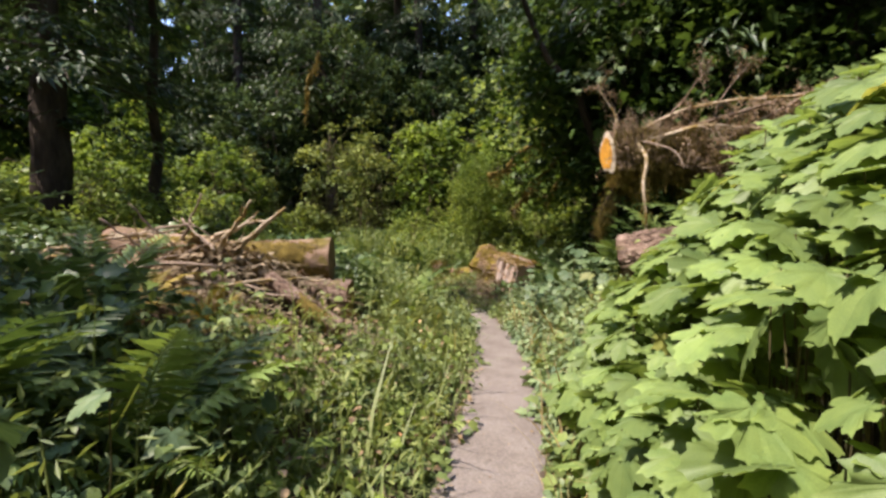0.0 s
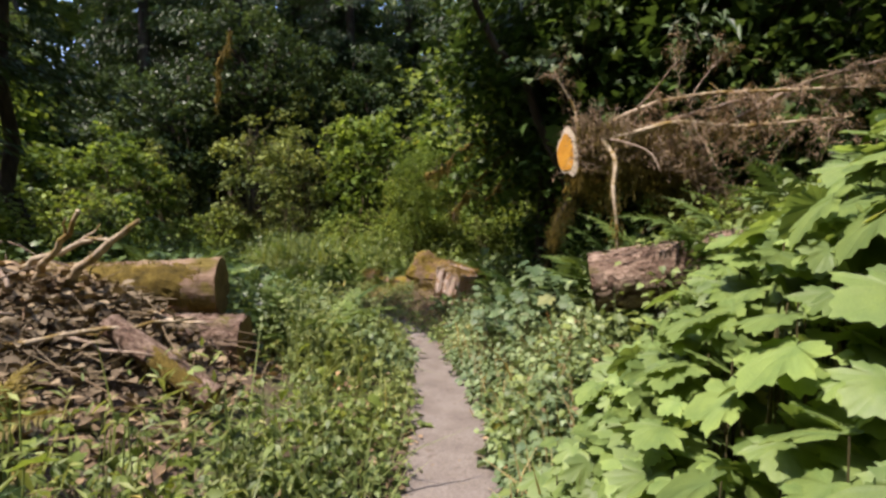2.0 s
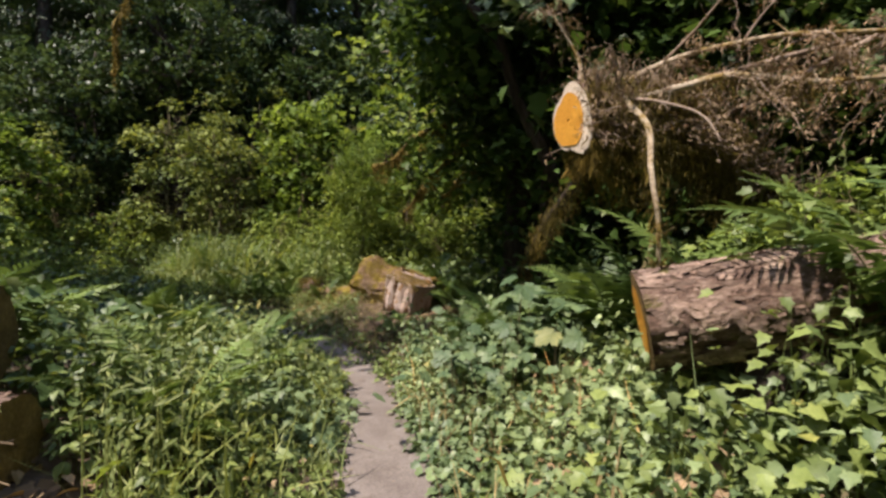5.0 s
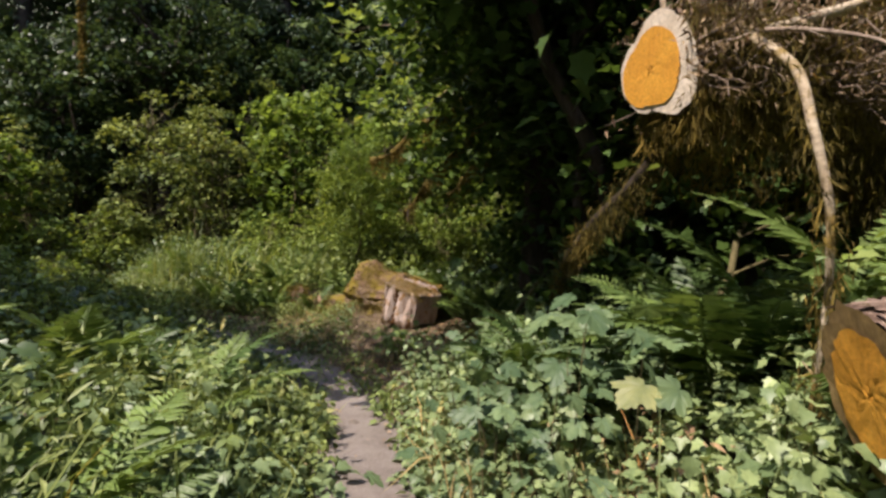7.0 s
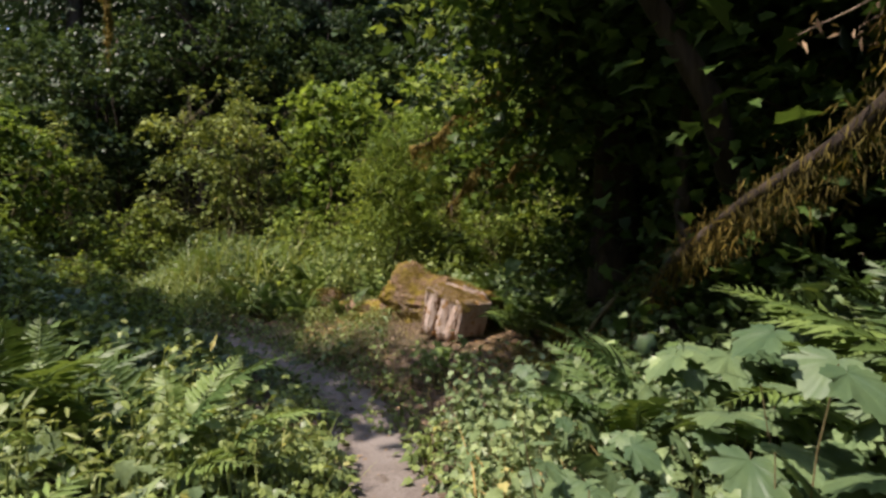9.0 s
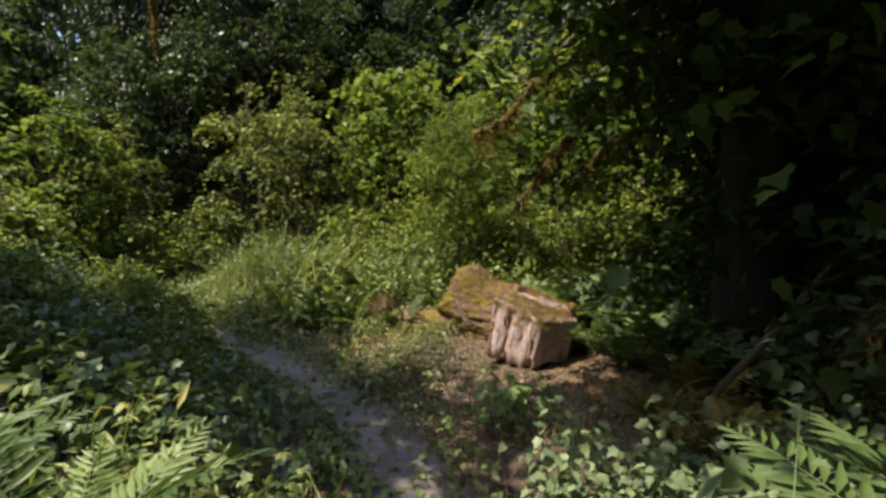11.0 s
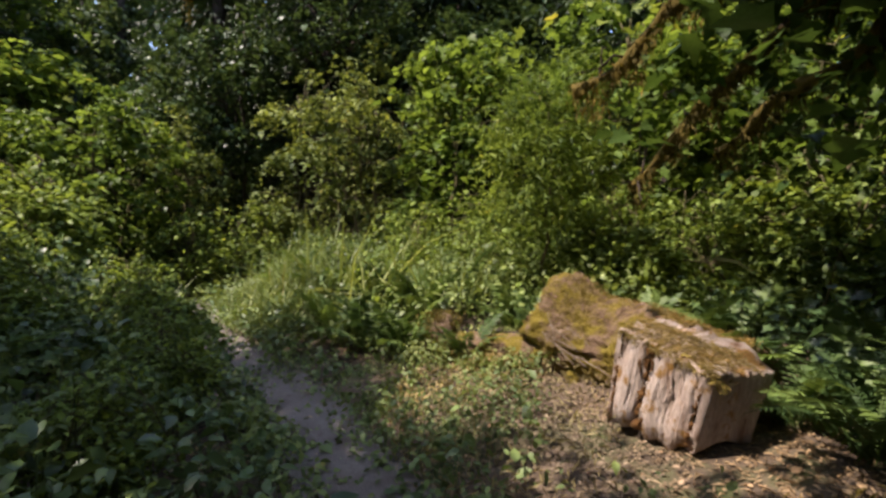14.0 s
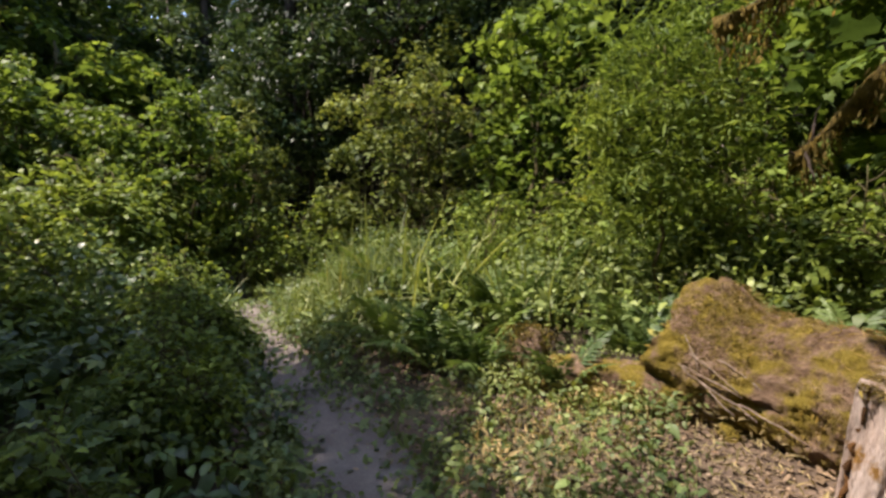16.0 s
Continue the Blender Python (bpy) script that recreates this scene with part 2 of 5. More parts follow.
        s = np.broadcast_to(np.asarray(size, float), (n,))[:, None]
        x, y, z = (lv[:, c][None] * s for c in range(3))
        x, z = cr[:, None] * x + sr[:, None] * z, -sr[:, None] * x + cr[:, None] * z
        y, z = ct[:, None] * y - st[:, None] * z, st[:, None] * y + ct[:, None] * z
        x, y = cy[:, None] * x - sy[:, None] * y, sy[:, None] * x + cy[:, None] * y
        v = np.stack([x, y, z], -1) + np.asarray(pos)[:, None]
        f = lf[None] + (np.arange(n) * k)[:, None, None]
        return self.add(v.reshape(-1, 3), f.reshape(-1, 3))

    def mesh(self, name, mat, smooth=False):
        return mesh_from(name, np.concatenate(self.v), np.concatenate(self.f), mat, smooth)


def thing(name, place, label, category, group="", kind=""):
    e = new(name)
    e.empty_display_size = 0.2
    e.matrix_world = place if isinstance(place, Matrix) else Matrix.Translation(place)
    return tagged(e, label, category, group, kind)


def part(name, shape, mat, parent, label="", smooth=False, m=None):
    me = shape if isinstance(shape, bpy.types.Mesh) else shape.mesh(name, mat, smooth)
    o = new(name, me)
    o.parent = parent
    if m is not None:
        o.matrix_basis = m
    return tagged(o, label)


def single(name, shape, mat, label, category, group="", kind="", smooth=False, m=None):
    o = new(name, shape.mesh(name, mat, smooth))
    if m is not None:
        o.matrix_world = m
    return tagged(o, label, category, group, kind)


def fan(outline, lift=0.0, droop=0.0):
    """A blade from half an outline (x, y), mirrored, folded a little along its midrib."""
    right = [(x, y) for x, y in outline]
    pts = right + [(-x, y) for x, y in reversed(right) if x > 1e-6]
    top = max(y for _, y in pts)
    v = [(0.0, 0.45 * top, 0.0)] + [(x, y, lift * abs(x) - droop * (y / top) ** 2) for x, y in pts]
    n = len(pts)
    return np.array(v), np.array([(0, 1 + (i + 1) % n, 1 + i) for i in range(n)])[:, ::-1]


LOBED = fan([(0, 0.08), (0.16, 0.0), (0.42, 0.10), (0.30, 0.27), (0.56, 0.52), (0.27, 0.54), (0.20, 0.74), (0, 1.0)], 0.22, 0.16)
LOBED_SMALL = fan([(0, 0.0), (0.15, 0.06), (0.36, 0.12), (0.28, 0.33), (0.39, 0.55), (0.20, 0.62), (0, 1.0)], 0.3, 0.2)
OVATE = fan([(0, 0.0), (0.28, 0.28), (0.24, 0.62), (0, 1.0)], 0.3, 0.2)
SIMPLE = (np.array([(0, 0, 0), (0.26, 0.45, 0.07), (0, 1, -0.1), (-0.26, 0.45, 0.07)], float), np.array([(0, 1, 2), (0, 2, 3)]))
SLIM = (np.array([(0, 0, 0), (0.11, 0.4, 0.03), (0, 1, -0.15), (-0.11, 0.4, 0.03)], float), np.array([(0, 1, 2), (0, 2, 3)]))
BLADE = (np.array([(-0.012, 0, 0), (0.012, 0, 0), (0.012, 0.45, -0.03), (-0.010, 0.45, -0.03), (0, 1.0, -0.28)], float), np.array([(0, 1, 2), (0, 2, 3), (3, 2, 4)]))
STALK = (np.array([(-0.005, 0, 0), (0.005, 0, 0), (0.004, 0.5, -0.02), (-0.004, 0.5, -0.02), (0, 1.0, -0.1)], float), np.array([(0, 1, 2), (0, 2, 3), (3, 2, 4)]))
STRAND = (np.array([(0, 0, 0), (0.03, 0.35, 0.05), (0.01, 1, -0.1), (-0.03, 0.45, 0.03)], float), np.array([(0, 1, 2), (0, 2, 3)]))
LEAF4 = (np.array([(0, 0, 0), (0.27, 0.38, 0.08), (0.16, 0.75, 0.0), (0, 1, -0.14), (-0.16, 0.75, 0.0), (-0.27, 0.38, 0.08)], float), np.array([(0, 1, 5), (1, 2, 5), (2, 4, 5), (2, 3, 4)]))


def veined(outline, pucker=0.022, droop=0.2):
    """A broad blade with a raised web between its veins: base, middle ring and toothed edge."""
    right = list(outline)
    pts = np.array(right + [(-x, y) for x, y in reversed(right) if x > 1e-6])
    root_y = 0.16
    n = len(pts)
    v = [(0.0, root_y, 0.0)]
    reach = np.hypot(pts[:, 0], pts[:, 1] - root_y)
    for share in (0.5, 1.0):
        for k, (x, y) in enumerate(pts):
            px, py = x * share, root_y + (y - root_y) * share
            web = pucker * (1 if k % 2 else -0.6) * (1.0 if share < 1 else 0.5)
            v.append((px, py, web + 0.10 * abs(px) - droop * (share * reach[k]) ** 2))
    f = [(0, 1 + k, 1 + (k + 1) % n) for k in range(n)]
    for k in range(n):
        a, b = 1 + k, 1 + (k + 1) % n
        f += [(a, a + n, b + n), (a, b + n, b)]
    return np.array(v), np.array(f)


LOBED_WIDE = veined([(0, 0.16), (0.07, 0.06), (0.17, 0.0), (0.26, 0.03), (0.31, 0.10), (0.40, 0.09), (0.44, 0.15), (0.52, 0.20), (0.44, 0.25), (0.40, 0.33), (0.50, 0.37), (0.55, 0.46), (0.64, 0.55),
                     (0.53, 0.57), (0.47, 0.64), (0.38, 0.61), (0.30, 0.57), (0.29, 0.68), (0.31, 0.77), (0.21, 0.79), (0.15, 0.90), (0.06, 0.92), (0, 1.0)])

# ---------------------------------------------------------------- trail and ground
TRAIL = np.array([(0.25, -30), (0.22, 3.0), (0.23, 7.2), (0.29, 8.2), (0.29, 9.7), (0.20, 10.7), (0.05, 11.8), (-0.05, 12.4), (-0.17, 13.2), (-0.42, 14.2), (-0.82, 15.1),
                  (-1.45, 15.95), (-2.3, 16.8), (-3.3, 17.75), (-4.4, 18.5), (-6.2, 19.8), (-9.0, 22.3), (-16, 28)])


def dense(points, step=0.1):
    seg = np.r_[0, np.cumsum(np.linalg.norm(np.diff(points, axis=0), axis=1))]
    s = np.arange(0, seg[-1], step)
    p = np.stack([np.interp(s, seg, points[:, k]) for k in range(points.shape[1])], 1)
    for _ in range(6):
        p[1:-1] = 0.25 * p[:-2] + 0.5 * p[1:-1] + 0.25 * p[2:]
    return p


LINE = dense(TRAIL)


def trail_gap(x, y):
    """Distance from the trail's middle, positive on its right."""
    x, y = np.atleast_1d(x).astype(float), np.atleast_1d(y).astype(float)
    near = LINE[::3]
    out = np.empty(len(x))
    for k in range(0, len(x), 4000):
        d = np.hypot(x[k:k + 4000, None] - near[None, :, 0], y[k:k + 4000, None] - near[None, :, 1])
        i = np.clip(d.argmin(1), 1, len(near) - 2)
        t = near[i + 1] - near[i - 1]
        side = t[:, 1] * (x[k:k + 4000] - near[i, 0]) - t[:, 0] * (y[k:k + 4000] - near[i, 1])
        out[k:k + 4000] = d.min(1) * np.sign(side)
    return out


def waves(x, y, seed=0):
    """Soft unevenness of about unit height."""
    g = np.random.default_rng(100 + seed)
    z = 0
    for w in (0.35, 0.6, 1.1, 1.9, 3.3):
        a, p, q = g.uniform(0, 6.28, 3)
        z = z + np.sin(x * w * 2 * np.cos(a) + y * w * 2 * np.sin(a) + p) * np.cos(y * w * 1.3 - x * w + q) / (0.6 + w)
    return z / 2.2


def smooth01(t):
    t = np.clip(t, 0, 1)
    return t * t * (3 - 2 * t)


def ground_z(x, y):
    x, y = np.atleast_1d(x).astype(float), np.atleast_1d(y).astype(float)
    d = trail_gap(x, y)
    bed = np.interp(y, [0, 8, 10, 12, 14, 19, 22, 30], [0.1, 0.05, 0.02, -0.08, -0.2, -0.2, -0.05, 0.0])
    right = np.interp(y, [4, 11, 13, 16, 30], [0.85, 0.9, 0.55, 0.32, 0.3])
    left = np.interp(y, [4, 7, 11, 13.5, 30], [0.45, 0.7, 0.7, 0.3, 0.25])
    rise = np.where(d > 0, right, left) * smooth01((np.abs(d) - 0.36) / 2.6)
    rise = rise + 0.40 * np.exp(-((x + 3.1) / 1.1) ** 2 - ((y - 9.4) / 0.9) ** 2)
    rise = rise + 0.42 * np.exp(-((x - 2.9) / 0.8) ** 2 - ((y - 9.3) / 0.8) ** 2)
    far = smooth01((np.hypot(x, y - 14) - 40) / 60)
    hill = 26 * smooth01((np.hypot(x, y - 14) - 46) / 60)
    return hill + (bed + rise) * (1 - far) + 0.05 * waves(x, y) * smooth01((np.abs(d) - 0.3) / 0.6)


def gz(x, y):
    return float(ground_z(x, y)[0])


def axis_steps(lo, hi, fine, reach):
    mid = np.arange(lo, hi, fine)
    out = np.cumsum(np.geomspace(fine * 1.5, reach / 3, 14))
    return np.r_[lo - out[::-1], mid, hi + out]


gx, gy = axis_steps(-12, 8, 0.16, 420), axis_steps(1, 27, 0.16, 420)
GX, GY = np.meshgrid(gx, gy)
gv = np.stack([GX.ravel(), GY.ravel(), ground_z(GX.ravel(), GY.ravel())], 1)
gi, gj = np.meshgrid(np.arange(len(gy) - 1), np.arange(len(gx) - 1), indexing="ij")
ga = (gi * len(gx) + gj).ravel()
gb = ga + len(gx)
gf = np.concatenate([np.stack([ga, ga + 1, gb + 1], 1), np.stack([ga, gb + 1, gb], 1)])
ground = tagged(new("ground", mesh_from("ground", gv, gf, M_SOIL, True)), "brown forest soil with moss and litter under the plants", "ground", kind="structure")

tl = LINE[(LINE[:, 1] > -2)]
tt = np.gradient(tl, axis=0)
tt /= np.linalg.norm(tt, axis=1)[:, None]
tn = np.stack([tt[:, 1], -tt[:, 0]], 1)
wide = np.interp(tl[:, 1], [6.5, 9.0, 13.5, 15.0], [0.33, 0.39, 0.42, 0.48])
half_l = wide + 0.035 * waves(tl[:, 0] * 6, tl[:, 1] * 6, 3) + rng.normal(0, 0.012, len(tl))
half_r = wide + 0.035 * waves(tl[:, 0] * 6, tl[:, 1] * 6, 4) + rng.normal(0, 0.012, len(tl))
cross = np.linspace(-1, 1, 15)
tp = tl[:, None] + tn[:, None] * (cross[None, :, None] * np.where(cross < 0, half_l[:, None], half_r[:, None])[..., None])
tz = ground_z(tp[..., 0].ravel(), tp[..., 1].ravel()).reshape(tp.shape[:2])
tz = tz + 0.012 - 0.03 * np.abs(cross[None]) ** 6 + rng.normal(0, 0.003, tz.shape)
tv = np.concatenate([tp, tz[..., None]], -1).reshape(-1, 3)
ti, tj = np.meshgrid(np.arange(len(tl) - 1), np.arange(14), indexing="ij")
ta = (ti * 15 + tj).ravel()
tf = np.concatenate([np.stack([ta, ta + 1, ta + 16], 1), np.stack([ta, ta + 16, ta + 15], 1)])
tagged(new("trail", mesh_from("trail", tv, tf, M_TRAIL, True)), "narrow trodden footpath of pale packed dirt", "footpath", kind="structure")

# ---------------------------------------------------------------- trees and shrubs


def bend(start, end, n=8, sag=0.0, jitter=0.0, g=rng):
    a, b = np.asarray(start, float), np.asarray(end, float)
    t = np.linspace(0, 1, n)[:, None]
    p = a + (b - a) * t
    p[:, 2] += sag * 4 * (t * (1 - t))[:, 0]
    if jitter:
        j = g.normal(0, jitter, p.shape)
        j[0] = j[-1] = 0
        p = p + j
    return p


def clumps(g, count, radii, centre, per, spread, shell=0.55):
    """Leaf places in uneven clumps through an egg-shaped crown."""
    u = g.normal(0, 1, (count, 3))
    u /= np.linalg.norm(u, axis=1)[:, None]
    r = shell + (1 - shell) * g.random(count) ** 0.6
    c = u * r[:, None] * np.asarray(radii) * g.uniform(0.8, 1.15, (count, 1)) + np.asarray(centre)
    k = g.poisson(per, count)
    home = np.repeat(np.arange(count), k)
    off = g.normal(0, 1, (len(home), 3)) * spread * np.array([1.05, 1.05, 0.26])
    slope = g.normal(0, 0.35, (count, 2))
    off[:, 2] += (off[:, :2] * slope[home]).sum(1) - 0.35 * (off[:, :2] ** 2).sum(1) / spread
    return c, c[home] + off


def turned(g, n, droop=0.35, wild=0.5):
    return g.uniform(0, 2 * np.pi, n), g.normal(-droop, wild, n), g.normal(0, wild, n)


def broadleaf(name, label, mat, height, radii, centre, trunk_r, leaf, size, count=130, per=70, spread=0.4, seed=1, trunks=1, base=(0, 0, 0), lean=(0, 0), bark=None, group="", limbs=12, sized=0.25, split=False):
    """A broad-leaved tree or shrub: forked trunk with limbs, and a crown of many small leaves."""
    g = np.random.default_rng(seed)
    top = thing(name, base, label, "tree" if height > 4.5 else "shrub", group)
    cl, pos = clumps(g, count, radii, centre, per, spread)
    for k in range(trunks):
        wood = Shape()
        foot = np.array([g.normal(0, 0.12 * trunks), g.normal(0, 0.12 * trunks), -0.15])
        if trunks == 1:
            foot[:2] = 0
        head = np.array([lean[0] + g.normal(0, 0.25 * (trunks > 1) * radii[0]), lean[1] + g.normal(0, 0.25 * (trunks > 1) * radii[1]), height * g.uniform(0.75, 0.9)])
        stem = bend(foot, head, 12, 0, 0.05 * height / 6, g)
        wood.tube(stem, np.linspace(trunk_r, trunk_r * 0.2, 12), 8, wob=0.06, seed=seed)
        for c in cl[g.choice(len(cl), min(limbs, len(cl)), replace=False)]:
            i = int(np.clip(np.searchsorted(stem[:, 2], c[2] - 0.35 * np.linalg.norm(c[:2] - stem[6, :2])), 2, 10))
            limb = Shape() if split else wood
            limb.tube(bend(stem[i], c, 7, 0.1, 0.04, g), np.linspace(trunk_r * 0.35, 0.008, 7), 5, cap=False)
            if split:
                part("limb", limb, bark or M_TRUNK, top, smooth=True)
        body = part("trunk" if height > 4.5 else "stem", wood, bark or M_TRUNK, top, smooth=True)
        if not split:
            body["kind"] = "stuff"
    crown = Shape()
    yaw, tilt, roll = turned(g, len(pos), 0.3, 0.42)
    keep = pos[:, 2] > 0.15
    crown.leaves(leaf, pos[keep], yaw[keep], tilt[keep], roll[keep], size * g.lognormal(0, sized, keep.sum()))
    part("crown", crown, mat, top)
    return top


def conifer(name, label, height, trunk_r, low, reach, seed, base, group=""):
    g = np.random.default_rng(seed)
    top = thing(name, base, label, "tree", group)
    z = np.linspace(-0.2, height, 16)
    part("trunk", Shape().tube(np.stack([0 * z, 0 * z, z], 1) + np.c_[g.normal(0, 0.03, (16, 2)), np.zeros(16)],
                               trunk_r * (1.02 - 0.93 * (z + 0.2) / height) + 0.25 * trunk_r * np.exp(-(z + 0.2) * 2.5), 14, wob=0.05, seed=seed), M_TRUNK, top, smooth=True)
    wood, crown = Shape(), Shape()
    for _ in range(int((height - low) * 7)):
        h = low + (height - low) * g.random() ** 0.9
        r = reach * (1.05 - (h - low) / (height - low)) ** 0.8 * g.uniform(0.6, 1.1)
        a = g.uniform(0, 6.28)
        tip = np.array([np.cos(a) * r, np.sin(a) * r, h - 0.35 * r + g.normal(0, 0.2)])
        limb = bend((0, 0, h), tip, 8, 0.12 * r, 0.03, g)
        wood.tube(limb, np.linspace(0.035, 0.006, 8), 4, cap=False)
        n = int(70 * r)
        t = g.random(n) ** 0.7
        i = np.minimum((t * 7).astype(int), 6)
        q = limb[i] + (limb[i + 1] - limb[i]) * (t * 7 - i)[:, None] + g.normal(0, 1, (n, 3)) * np.array([0.12, 0.12, 0.08]) * (0.5 + r / 2)
        crown.leaves(SLIM, q, a - np.pi / 2 + g.normal(0, 0.9, n), g.normal(-0.5, 0.3, n), g.normal(0, 0.5, n), g.uniform(0.18, 0.36, n))
    part("branch_wood", wood, M_TRUNK, top)["kind"] = "stuff"
    part("crown", crown, M_SHADE, top)
    return top



def put(ob, x, y, turn=0, scale=1.0):
    c = copy_thing(ob, pose(x, y, gz(x, y), 0, 0, turn))
    c.scale = (scale,) * 3
    return c


alder = broadleaf("alder_tree", "tall broad-leaved tree with cool green sunlit leaves", M_ALDER, 9.5, (2.6, 2.4, 3.6), (0, 0, 5.6), 0.11, LEAF4, 0.21, 130, 70, 0.30, 21,
                  trunks=3, base=(-12.5, 27.5, gz(-12.5, 27.5)), group="background trees")
put(alder, -16.5, 30.5, 130, 1.1)
put(alder, -20.0, 27.0, 250, 1.05)
put(alder, -8.4, 31.5, 60, 1.15)
put(alder, -3.5, 31.5, 190, 1.2)
put(alder, 4.5, 30.5, 310, 1.15)
for ax, ay, ar, asc in [(-12, 36, 30, 1.7), (-6, 37, 120, 1.8), (0, 37, 210, 1.8), (-18, 38, 300, 1.8), (-25, 30, 60, 1.6), (-28, 24, 160, 1.6), (7, 35, 280, 1.8), (-30, 34, 45, 1.8)]:
    put(alder, ax, ay, ar, asc)
ocean = broadleaf("olive_shrub", "tall arching shrub with small olive-green leaves", M_OCEAN, 6.6, (1.95, 1.75, 3.1), (0, 0, 3.6), 0.05, LEAF4, 0.18, 52, 72, 0.24, 31,
                  trunks=6, base=(-7.6, 26.0, gz(-7.6, 26)), group="background shrubs", bark=M_STEM)
put(ocean, -5.6, 24.6, 100, 0.85)
put(ocean, -5.6, 28.2, 200, 1.2)
maple = broadleaf("vine_maple", "bright green vine maple with lobed sunlit leaves", M_VINE, 6.4, (2.6, 2.0, 2.7), (0.2, 0, 3.6), 0.06, LOBED_SMALL, 0.20, 82, 74, 0.29, 41,
                  trunks=5, base=(-2.6, 25.0, gz(-2.6, 25)), group="background maples", bark=M_STEM)
put(maple, 0.8, 24.2, 120, 1.0)
put(maple, 3.6, 23.6, 220, 0.95)
put(maple, 6.5, 23.0, 320, 1.0)
put(maple, -14.0, 20.0, 70, 0.85)
put(maple, -17.5, 23.5, 170, 1.25)
put(maple, -12.6, 17.4, 10, 0.65)
put(maple, -21.5, 25.5, 300, 1.7)
put(maple, -11.4, 22.4, 230, 0.8)
put(maple, -20.5, 19.0, 250, 1.1)
put(alder, -22.0, 22.5, 15, 1.7)
put(ocean, -11.5, 24.5, 310, 0.8)
dark_tree = broadleaf("alder_tree", "old alder with a dark forked trunk behind the shrubs", M_ALDER, 12.0, (3.0, 2.6, 2.6), (0.2, 0, 9.4), 0.26, LEAF4, 0.2, 95, 52, 0.34, 45, trunks=2,
                      base=(-8.9, 28.6, gz(-8.9, 28.6)), limbs=9, split=True)
low_shrub = broadleaf("low_shrub", "low leafy shrub of fresh green leaves", M_BRIGHT, 2.2, (1.0, 0.9, 0.85), (0, 0, 1.0), 0.02, LEAF4, 0.11, 70, 55, 0.19, 51,
                      trunks=6, base=(1.4, 20.6, gz(1.4, 20.6)), group="low shrubs", bark=M_STEM)
for sx, sy, sr, sc in [(2.6, 21.3, 90, 1.3), (3.6, 20.2, 200, 1.2), (0.4, 22.0, 40, 1.15), (-1.9, 22.4, 160, 1.1), (-3.2, 22.6, 260, 1.0), (4.6, 18.6, 300, 1.3),
                       (-9.5, 23.2, 10, 1.2), (-11.0, 20.5, 140, 1.3), (-8.9, 25.2, 240, 1.2), (-7.4, 13.6, 30, 1.2), (-6.6, 15.3, 100, 1.1), (-9.8, 14.6, 250, 1.5), (-6.4, 11.6, 70, 0.9), (-7.6, 10.2, 190, 1.1),
                       (3.1, 10.6, 10, 0.62), (3.9, 9.9, 120, 0.66), (4.7, 10.8, 220, 0.7), (3.7, 8.9, 300, 0.62), (4.9, 9.2, 70, 0.7), (-12.5, 15.5, 20, 1.7), (-11.5, 17.8, 90, 1.6), (-8.6, 17.8, 60, 1.1), (-10.2, 19.6, 160, 1.5), (-12.8, 21.2, 280, 1.9), (-15.0, 19.5, 10, 2.2), (-16.5, 23.0, 100, 2.4), (-2.9, 15.3, 15, 0.42), (-3.7, 16.5, 115, 0.5), (-4.9, 17.5, 215, 0.6), (-3.6, 14.3, 305, 0.5), (-5.6, 16.2, 55, 0.75), (-6.2, 18.4, 155, 0.7), (-4.9, 14.6, 75, 0.65)]:
    put(low_shrub, sx, sy, sr, sc)
sapling = broadleaf("sapling", "slender young tree with fine light-green leaves", M_BRIGHT, 4.6, (0.95, 0.8, 1.5), (0, 0, 2.6), 0.03, SLIM, 0.12, 120, 60, 0.17, 61,
                    base=(-0.69, 20.45, gz(-0.69, 20.45)), bark=M_STEM, limbs=22, split=True)

# Maples and thickets here get the leaf colour darkened for shade.
dark_maple = broadleaf("shade_maple", "maple with overhanging leaves coloured dark for deep shade", M_MAPLE_SHADE, 9.0, (2.3, 2.0, 2.9), (-0.5, -0.3, 5.3), 0.10, LOBED_SMALL, 0.18, 150, 60, 0.45, 71,
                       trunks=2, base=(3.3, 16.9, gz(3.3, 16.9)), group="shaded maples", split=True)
put(dark_maple, 2.6, 14.3, 150, 0.95)
put(dark_maple, 3.9, 15.6, 200, 1.05)
put(dark_maple, 5.2, 18.5, 40, 1.15)
put(dark_maple, 5.6, 13.2, 260, 1.1)

# Three added maples; their crowns stay out of view and only cast shade.
shade_tree = broadleaf("added_shade_maple", "maple added to shade the trail with its unseen crown", M_MAPLE_SHADE, 11.0, (1.6, 3.0, 1.5), (-0.75, -0.7, 9.6), 0.16, LOBED_SMALL, 0.19, 120, 50, 0.38, 73, split=True,
                       base=(-7.6, 14.6, gz(-7.6, 14.6)), lean=(0.5, -1.2))
bough_tree = broadleaf("added_shade_maple", "leaning maple added to shade the bend from out of view", M_MAPLE_SHADE, 8.2, (1.5, 1.1, 0.7), (-4.5, -0.4, 7.3), 0.12, LOBED, 0.17, 75, 46, 0.33, 74, split=True,
                       base=(3.4, 13.6, gz(3.4, 13.6)), lean=(-3.6, -0.3))
back_tree = broadleaf("unseen_back_maple", "unseen maple added to throw shade on the bank", M_MAPLE_SHADE, 9.5, (1.1, 1.4, 1.2), (0.6, 0.6, 8.6), 0.13, LOBED, 0.18, 60, 45, 0.38, 76, split=True,
                      base=(-6.9, 3.2, gz(-6.9, 3.2)), lean=(0.5, 0.5))
